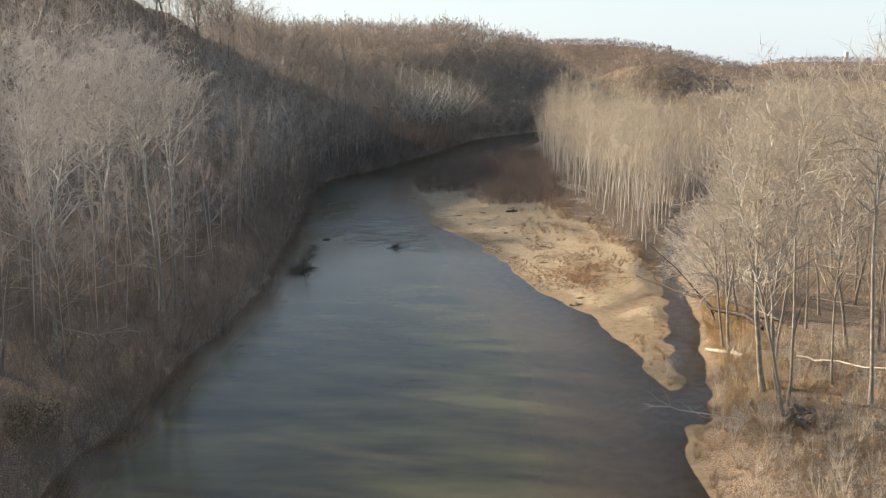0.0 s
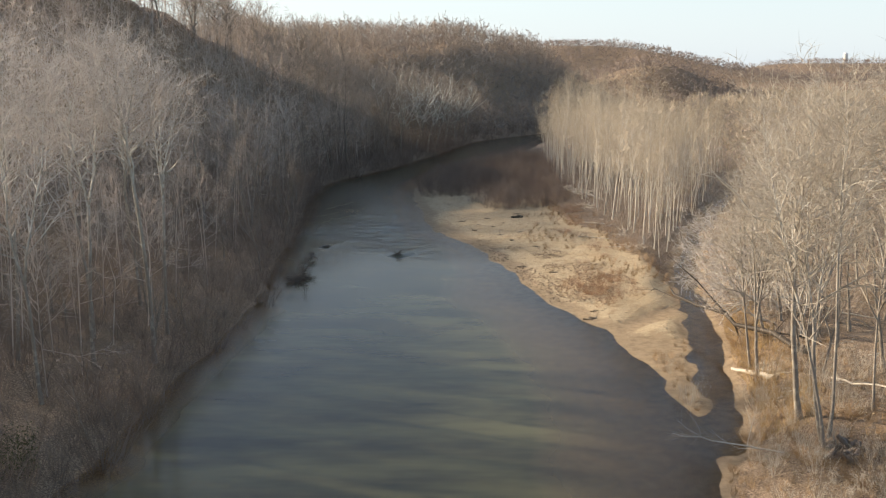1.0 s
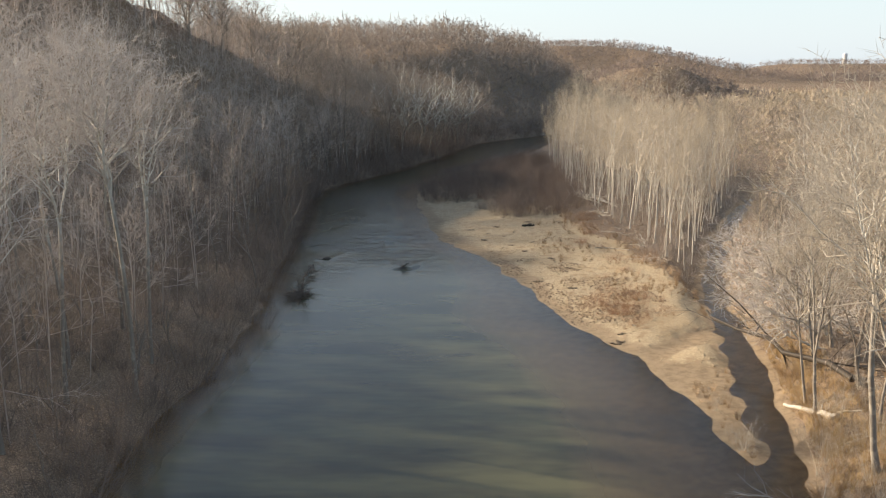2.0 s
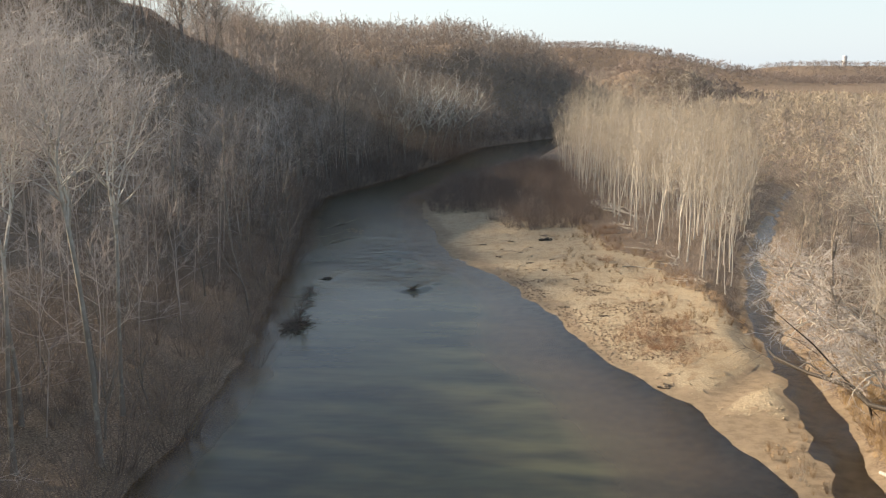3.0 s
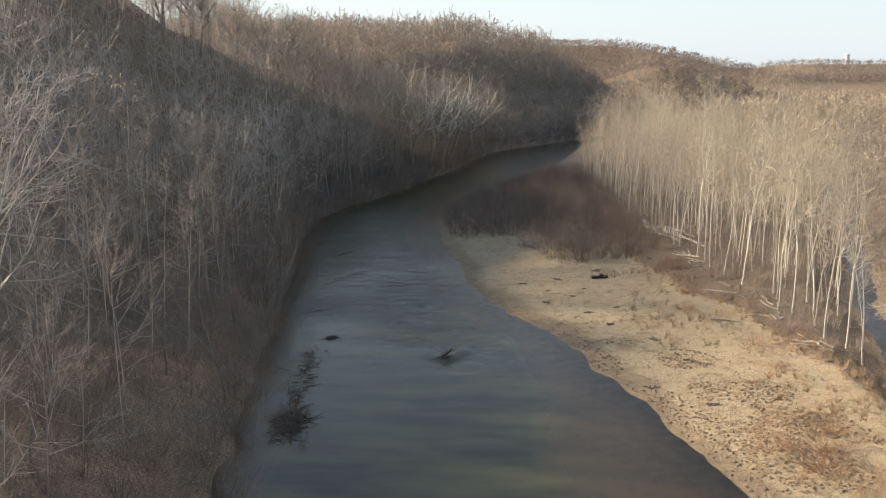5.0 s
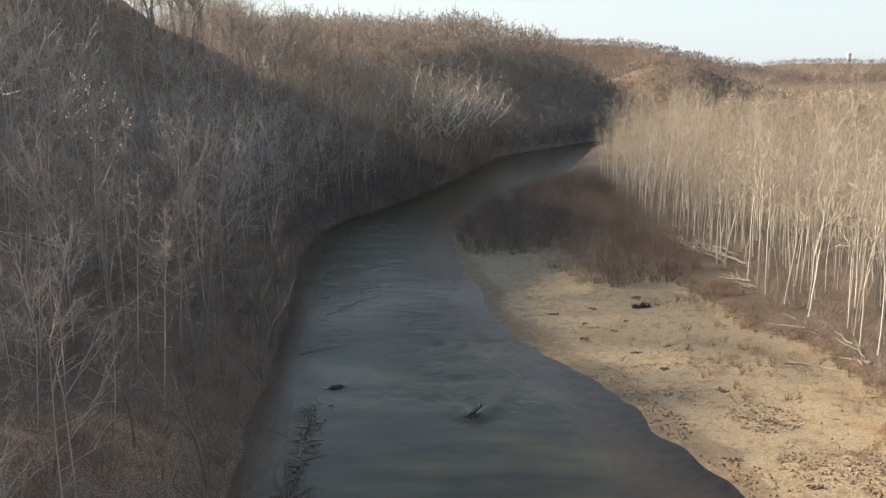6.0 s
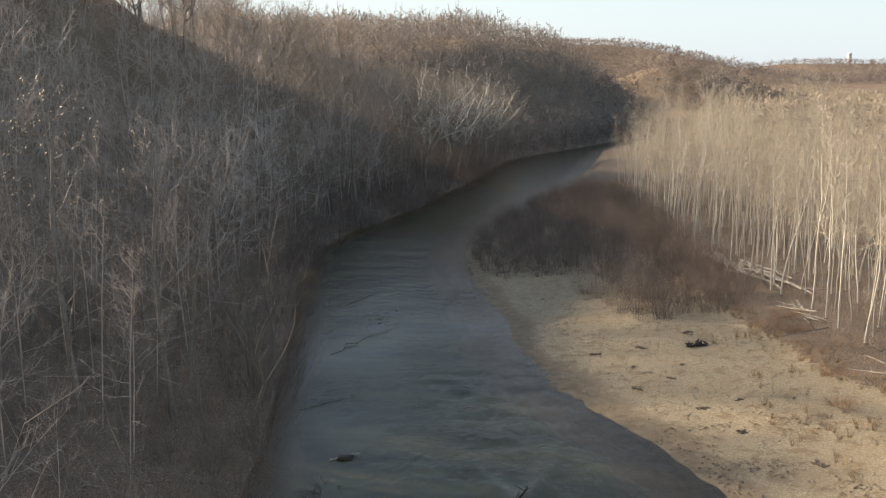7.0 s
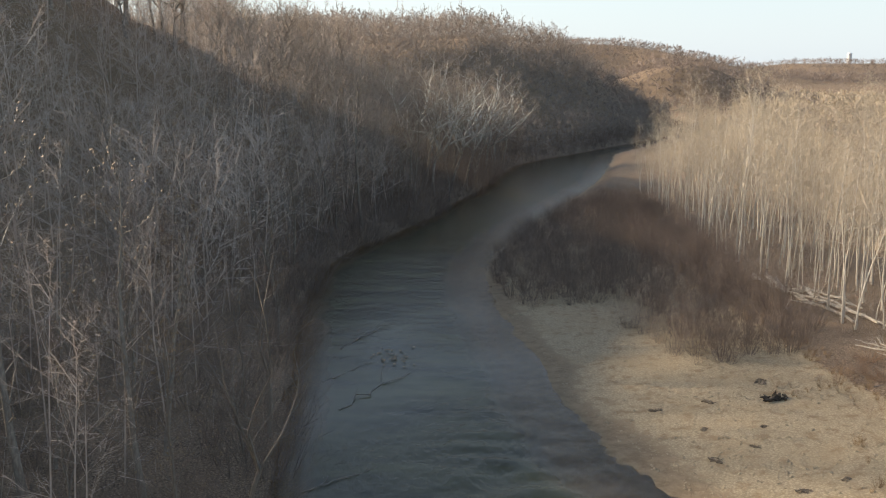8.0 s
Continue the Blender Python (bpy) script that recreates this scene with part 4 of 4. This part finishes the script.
# ---- stones ----
def stone_shape(seed):
    g = np.random.RandomState(seed)
    v = np.array([(1, 0, 0), (0, 1, 0), (-1, 0, 0), (0, -1, 0), (0, 0, 0.6), (0, 0, -0.6)]) * g.uniform(0.7, 1.2, (6, 1)) * (1, 0.75, 0.8)
    return v, np.array([(0, 1, 4), (1, 2, 4), (2, 3, 4), (3, 0, 4), (1, 0, 5), (2, 1, 5), (3, 2, 5), (0, 3, 5)])


STONES = [stone_shape(k) for k in range(6)]
xy = scatter(17000, (-9, 22, 70, 180), lambda x, y: (gravel_zone(x, y) > 0.5) & (relief(x, y) > 0.05), 0.16, 63)
strew("gravel_stones", STONES, xy, rs.uniform(0.03, 0.10, len(xy)) * rs.choice([1, 1, 1, 1.7], len(xy)), PEBBLE, "pale tan river pebbles on the bar", "stones", 64, -0.01)


def cobbly(x, y):
    d = bank_distance(x, y)[1]
    return ((d > 0.2) & (d < 1.6 + 1.6 * lumps(x, y, 4)) & (y > 93) & (y < 126)) | ((d > 1.5) & (d < 10) & (lumps(x, y, 3.2) > 0.05) & (y > 93) & (y < 122))


xy = scatter(7500, (-4, 20, 91, 136), cobbly, 0.22, 65)
strew("cobbles", STONES, xy, rs.uniform(0.06, 0.2, len(xy)), DARK_COBBLE, "dark brown wet cobbles along the water's edge", "stones", 66, -0.02)


xy = scatter(5000, (1, 18, 94, 128), lambda x, y: (bank_distance(x, y)[1] > 1.5) & (bank_distance(x, y)[1] < 10) & (lumps(x, y, 3.2) > 0.0), 0.14, 72)
strew("stranded_leaves", LEAF, xy, rs.uniform(1.0, 2.2, len(xy)), DEAD_LEAF, "brown leaf debris stranded among the cobbles", "leaves", 73)


# ---- driftwood, snags, boulders ----
def log_mesh(name, pts, r0, r1, material, seed, stubs=3, twigs=0, sides=7):
    """A bent log with broken stubs and, if wanted, branch ends."""
    g, w = np.random.RandomState(seed), Wood()
    pts = np.array(pts, float)
    u = np.linspace(0, 1, 9)
    k = np.linspace(0, 1, len(pts))
    fine = np.stack([np.interp(u, k, pts[:, i]) for i in range(3)], -1)
    ln = np.linalg.norm(fine[-1] - fine[0])
    fine[1:-1] += g.normal(0, 0.02 * ln, (7, 3)) * (1, 1, 0.4)
    rad = np.linspace(r0, r1, 9) * g.uniform(0.9, 1.12, 9)
    w.stem(fine, rad, sides)
    for end, rr in ((fine[0], r0), (fine[-1], r1)):
        w.stem((end, end + unit(end - fine[4]) * rr * 0.5), (rr, 0.001), sides)
    for _ in range(stubs + twigs):
        i = g.randint(2, 8)
        d = unit(g.normal(0, 1, 3) * (1, 1, 0.5) + (0, 0, 0.5) + unit(fine[-1] - fine[0]) * 0.7)
        l2 = g.uniform(0.25, 0.6) if _ < stubs else g.uniform(0.2, 0.4) * ln
        e = fine[i] + d * l2
        w.stem((fine[i], (fine[i] + e) / 2 + g.normal(0, 0.04 * l2, 3), e), (rad[i] * 0.5, rad[i] * 0.35, rad[i] * 0.12), 4)
        if _ >= stubs:
            for _k in range(4):
                f = g.rand()
                a = fine[i] * (1 - f) + e * f
                w.stem((a, a + unit(d + g.normal(0, 0.6, 3)) * l2 * 0.5), (rad[i] * 0.15, 0.003), 3)
    return w.mesh(name, material)


def lay(name, a, b, r0, r1, material, label, category, seed, stubs=3, twigs=0, group="", mid=None, za=None, zb=None):
    """A log lying from a to b on the ground."""
    def at(p, r, z):
        return (p[0], p[1], (max(ground_at(*p), -0.1) + r * 0.7) if z is None else z)
    pts = [at(a, r0, za)] + ([at(mid, r0, None)] if mid else []) + [at(b, r1, zb)]
    return tagged(new(name, log_mesh(name, pts, r0, r1, material, seed, stubs, twigs)), label, category, group)


PILE = "bleached driftwood log in a heap on the bar"
for k, (a, b, r) in enumerate([((18.3, 180.3), (20.4, 161.5), 0.24), ((19.1, 178.4), (22.1, 160.9), 0.20), ((17.7, 174), (21.5, 166.6), 0.16), ((20.1, 181.7), (19.3, 167.1), 0.18), ((20.6, 174.7), (23, 166), 0.15), ((17.4, 177.8), (20, 171.5), 0.13), ((21, 171), (22.6, 159.7), 0.13)]):
    lay("driftwood_log", a, b, r, r * 0.55, DRIFT, PILE, "driftwood", 1000 + k, 4, 1, "driftwood heap", za=ground_at(*a) + r * 0.7 + 0.12 * (k % 3), zb=ground_at(*b) + r * 0.5 + 0.1 * (k % 2))
g = random.Random(4)
for k in range(26):
    y = g.uniform(115, 156)
    x = float(grove_edge(y)) + g.uniform(-1.6, 0.6)
    turn, ln, r = g.gauss(1.75, 0.5), g.uniform(1.5, 4.5), g.uniform(0.04, 0.10)
    lay("driftwood_log", (x, y), (x + ln * math.cos(turn), y + ln * math.sin(turn)), r, r * 0.5, (DRIFT, DRIFT, BARK_GREY)[k % 3], "grey driftwood log stranded along the foot of the poplars", "driftwood", 1020 + k, 3, 1, "stranded logs")
lay("bleached_branch", (14.3, 126), (17.7, 123.4), 0.07, 0.035, DRIFT, "crooked bleached branch lying on the gravel", "branch", 1040, 2, 1, mid=(15.9, 125.7))
lay("bleached_branch", (15.6, 198.8), (14.8, 207.8), 0.10, 0.05, DRIFT, "bleached branch lying beside the thicket", "branch", 1041, 1, 0)
lay("bleached_stump_log", (18.1, 72.2), (19.6, 67.7), 0.11, 0.22, DRIFT, "bleached fallen log with broken root end on the bank", "log", 1042, 6, 1)
lay("bleached_branch", (22.7, 66.2), (25.4, 57.4), 0.075, 0.03, DRIFT, "bleached fallen branch propped above the leaves", "branch", 1043, 2, 2, zb=3.0)
lay("fallen_branch", (16.1, 55.3), (10.4, 56.6), 0.05, 0.02, BARK_TAN, "thin fallen grey branch reaching over the water", "branch", 1044, 1, 9, zb=1.2)
lay("fallen_tree", (22.4, 72.6), (17.3, 88.2), 0.23, 0.09, WET_WOOD, "dark trunk leaning out across the creek", "log", 1045, 4, 6, za=1.7, zb=2.4)
for k, (x, y, tall, turn, tip) in enumerate([(26.9, 95.1, 9.0, 40, 74), (25.3, 84.7, 8.5, 55, 60), (29.6, 109.3, 8.5, 60, 80), (32.8, 121, 10.0, 50, 72), (23.6, 81.1, 7.0, 20, 66), (31.4, 130.1, 9.0, 70, 76), (28.6, 102, 9.5, 75, 82), (30.4, 113.4, 9.0, 65, 84), (27.3, 90.5, 8.0, 80, 78), (33.9, 125.8, 9.5, 85, 80), (26.7, 98.2, 9.0, 35, 82), (28.3, 106.2, 9.5, 50, 76), (30.7, 117.1, 10.0, 40, 80), (25.7, 87.9, 8.0, 60, 84)]):
    wood, twig = grow(680 + k, tall, 0.12, leaders=2, fork=0.3, limbs=22, low=0.2, limb=0.36, rise=36, subs=5, twigs=5, fine=(6, 4, 3, 1), wander=0.09, thick=2.3)
    t = tree_thing("fallen_tree", wood, twig, BARK_TAN, TWIG_GREY, "pale dead tree fallen out over the creek", "fallen creek trees")
    t.matrix_basis = pose(x, y, ground_at(x, y) + 0.1, 0, 0, turn) @ pose(0, 0, 0, 0, -tip, 0)
g = random.Random(9)
for k in range(34):
    x, y = g.uniform(18, 42), g.uniform(46, 88)
    if creek_distance(np.array([x]), np.array([y]))[0] < 2.2:
        continue
    a, ln, r = g.uniform(-0.5, 0.5), g.uniform(1.2, 4.5), g.uniform(0.03, 0.11)
    lay("fallen_stick", (x, y), (x + ln * math.cos(a), y + ln * math.sin(a)), r, r * 0.5, (BARK_GREY, DRIFT, BARK_TAN)[k % 3], "fallen stick lying in the leaves", "stick", 1100 + k, 2, 1, "fallen sticks")


def dark_clump(x, y, size, seed, name="debris_clump", label="dark wet clump of wood and roots on the gravel", flat=0.5, material=WET_WOOD):
    g, w = np.random.RandomState(seed), Wood()
    for _ in range(26):
        p = np.array([g.uniform(-1, 1), g.uniform(-0.55, 0.55), g.uniform(0, 0.35) * flat]) * size
        d = unit(g.normal(0, 1, 3) * (1.6, 0.8, 0.3)) * size * g.uniform(0.3, 0.8)
        w.stem((p - d / 2, p + g.normal(0, 0.05, 3) * size, p + d / 2), np.array([0.09, 0.12, 0.03]) * size, 5)
    ob = tagged(new(name, w.mesh(name, material)), label, "driftwood", "dark debris")
    ob.matrix_basis = pose(x, y, max(ground_at(x, y), -0.02), 0, 0, 20 * (seed % 7 - 3))
    return ob


dark_clump(18.2, 53.0, 1.3, 1203, name="root_wad", label="dark tangle of roots and flood debris at the sycamore foot", flat=0.9, material=WET_BROWN)
dark_clump(7.9, 143.8, 0.85, 1201, label="large dark rotten stump on the gravel bar")
dark_clump(10.4, 87.3, 0.6, 1202, flat=0.12, material=DAMP_DEBRIS)
g = random.Random(12)
for k, (x, y, size) in enumerate([(8.3, 147.3, 0.4), (3.8, 143.6, 0.3), (1.8, 134.9, 0.33), (4.3, 136.1, 0.2), (5, 130.6, 0.3), (6.3, 126.6, 0.3), (7.5, 131.5, 0.22), (2.4, 139.4, 0.22), (8.7, 121.3, 0.3), (9.9, 115.2, 0.3), (6.3, 110.4, 0.35), (9.2, 106.2, 0.3), (0.3, 143, 0.3), (5.8, 139.2, 0.2), (11, 89.5, 0.25), (12.3, 91.8, 0.2)]):
    dark_clump(x, y, size * 1.35, 1210 + k, label="small brown clump of debris on the gravel", flat=0.25, material=DAMP_DEBRIS)


def rock_mesh(name, material, seed, size, flat=0.6):
    bm = bmesh.new()
    bmesh.ops.create_icosphere(bm, subdivisions=2, radius=1)
    for v in bm.verts:
        k = 1 + 0.35 * noise.noise(v.co * 1.3 + Vector((seed, 0, 0))) + 0.12 * noise.noise(v.co * 3.5 + Vector((0, seed, 0)))
        v.co = Vector((v.co.x * k * size, v.co.y * k * size * 0.7, v.co.z * k * size * flat))
    m = bpy.data.meshes.new(name)
    bm.to_mesh(m)
    bm.free()
    m.materials.append(material)
    return m


ob = tagged(new("boulder"), "dark boulder with caught branches splitting the current", "boulder")
part("stone", rock_mesh("stone", WET_WOOD, 3, 0.7, 0.4), ob)
part("caught_branch", log_mesh("caught_branch", [(-0.7, -0.3, 0.0), (0.2, 0.2, 0.45), (0.5, 0.9, 0.55)], 0.08, 0.03, WET_WOOD, 71, 3, 6), ob, "dark wet caught branch")
ob.matrix_basis = pose(BOULDER[0], BOULDER[1], 0.0)
ob = tagged(new("boulder"), "low dark rock breaking the water surface", "boulder")
part("stone", rock_mesh("stone", WET_WOOD, 5, 0.55, 0.4), ob)
part("caught_branch", log_mesh("caught_branch", [(-0.8, 0.0, 0.05), (0.9, 0.3, 0.15)], 0.06, 0.02, DRIFT, 72, 2, 2), ob, "pale caught stick")
ob.matrix_basis = pose(ROCK[0], ROCK[1], 0.0, 0, 0, 15)

ob = tagged(new("sunken_tree"), "dark half-sunken tree with a brushy top in the shallows", "snag")
part("trunk", log_mesh("trunk", [(-1.0, 15.0, -0.05), (-0.4, 6.0, 0.0), (0.0, 0.0, 0.1)], 0.05, 0.06, WET_WOOD, 73, 2, 0), ob)
w, g = Wood(), np.random.RandomState(74)
for k in range(420):
    if k < 300:
        p = np.array([g.normal(-0.2, 0.55), g.normal(0.4, 1.3), abs(g.normal(0, 0.12))])
    else:
        p = np.array([g.normal(-0.5, 0.3), g.uniform(3, 17), abs(g.normal(0, 0.08))])
    d = unit(g.normal(0, 1, 3) * (1, 1.2, 0.15) + (0, 0.3, 0.1)) * g.uniform(0.4, 1.5)
    w.stem((p, p + d * 0.5 + g.normal(0, 0.06, 3), p + d), (0.035, 0.022, 0.006), 3)
part("brushy_top", w.mesh("brushy_top", WET_BROWN), ob, "dark tangled top")
for k, (a, b) in enumerate([((0.0, 1.5, 0.1), (0.4, 2.4, 2.5)), ((-0.2, 2.0, 0.1), (-0.6, 3.0, 1.9)), ((0.1, 0.6, 0.1), (0.4, 1.0, 2.1))]):
    part("limb", log_mesh("limb", [a, b], 0.045, 0.015, WET_BROWN, 80 + k, 2, 6), ob)
ob.matrix_basis = pose(-16.7, 103.2, -0.05)
sunk = [((-19.4, 144.4), (-15.1, 152.5), 0.09), ((-20.1, 131.7), (-16.9, 134.5), 0.07), ((-20.6, 159), (-17.2, 166.6), 0.10), ((-19.8, 115.9), (-17.7, 113.6), 0.06), ((-21.1, 150.4), (-18.1, 154.9), 0.07)]
for k, (a, b, r) in enumerate(sunk):
    lay("sunken_branch", a, b, r * 0.5, r * 0.2, BARK_GREY, "dark waterlogged branch lying at the surface", "branch", 1300 + k, 2, 2, "sunken branches", za=0.02, zb=0.05)
xy = np.stack([rs.normal(-16.6, 0.9, 60), rs.normal(156.5, 1.4, 60)], -1)
strew("floating_leaves", LEAF, xy, rs.uniform(1.0, 2.4, 60), DEAD_LEAF, "yellow fallen leaves caught on the water", "leaves", 68, lift=np.full(60, 0.03))

# ---- far water tower ----
ob = tagged(new("water_tower"), "small white water tower above the far woods", "tower")
bm = bmesh.new()
bmesh.ops.create_cone(bm, cap_ends=True, segments=20, radius1=4.4, radius2=4.4, depth=16)
bmesh.ops.translate(bm, verts=bm.verts, vec=(0, 0, 8))
m = bpy.data.meshes.new("shaft")
bm.to_mesh(m)
bm.free()
m.materials.append(TOWER_PAINT)
part("shaft", m, ob)
bm = bmesh.new()
bmesh.ops.create_uvsphere(bm, u_segments=20, v_segments=10, radius=4.7)
for v in bm.verts:
    v.co.z = v.co.z * 0.55 + 16
m = bpy.data.meshes.new("dome")
bm.to_mesh(m)
bm.free()
m.materials.append(TOWER_PAINT)
part("dome", m, ob)
tower_xy = (781.0, 2002.0)
ob.matrix_basis = pose(*tower_xy, ground_at(*tower_xy) - 0.5) @ Matrix.Diagonal((1, 1, (68.0 - ground_at(*tower_xy)) / 18, 1))
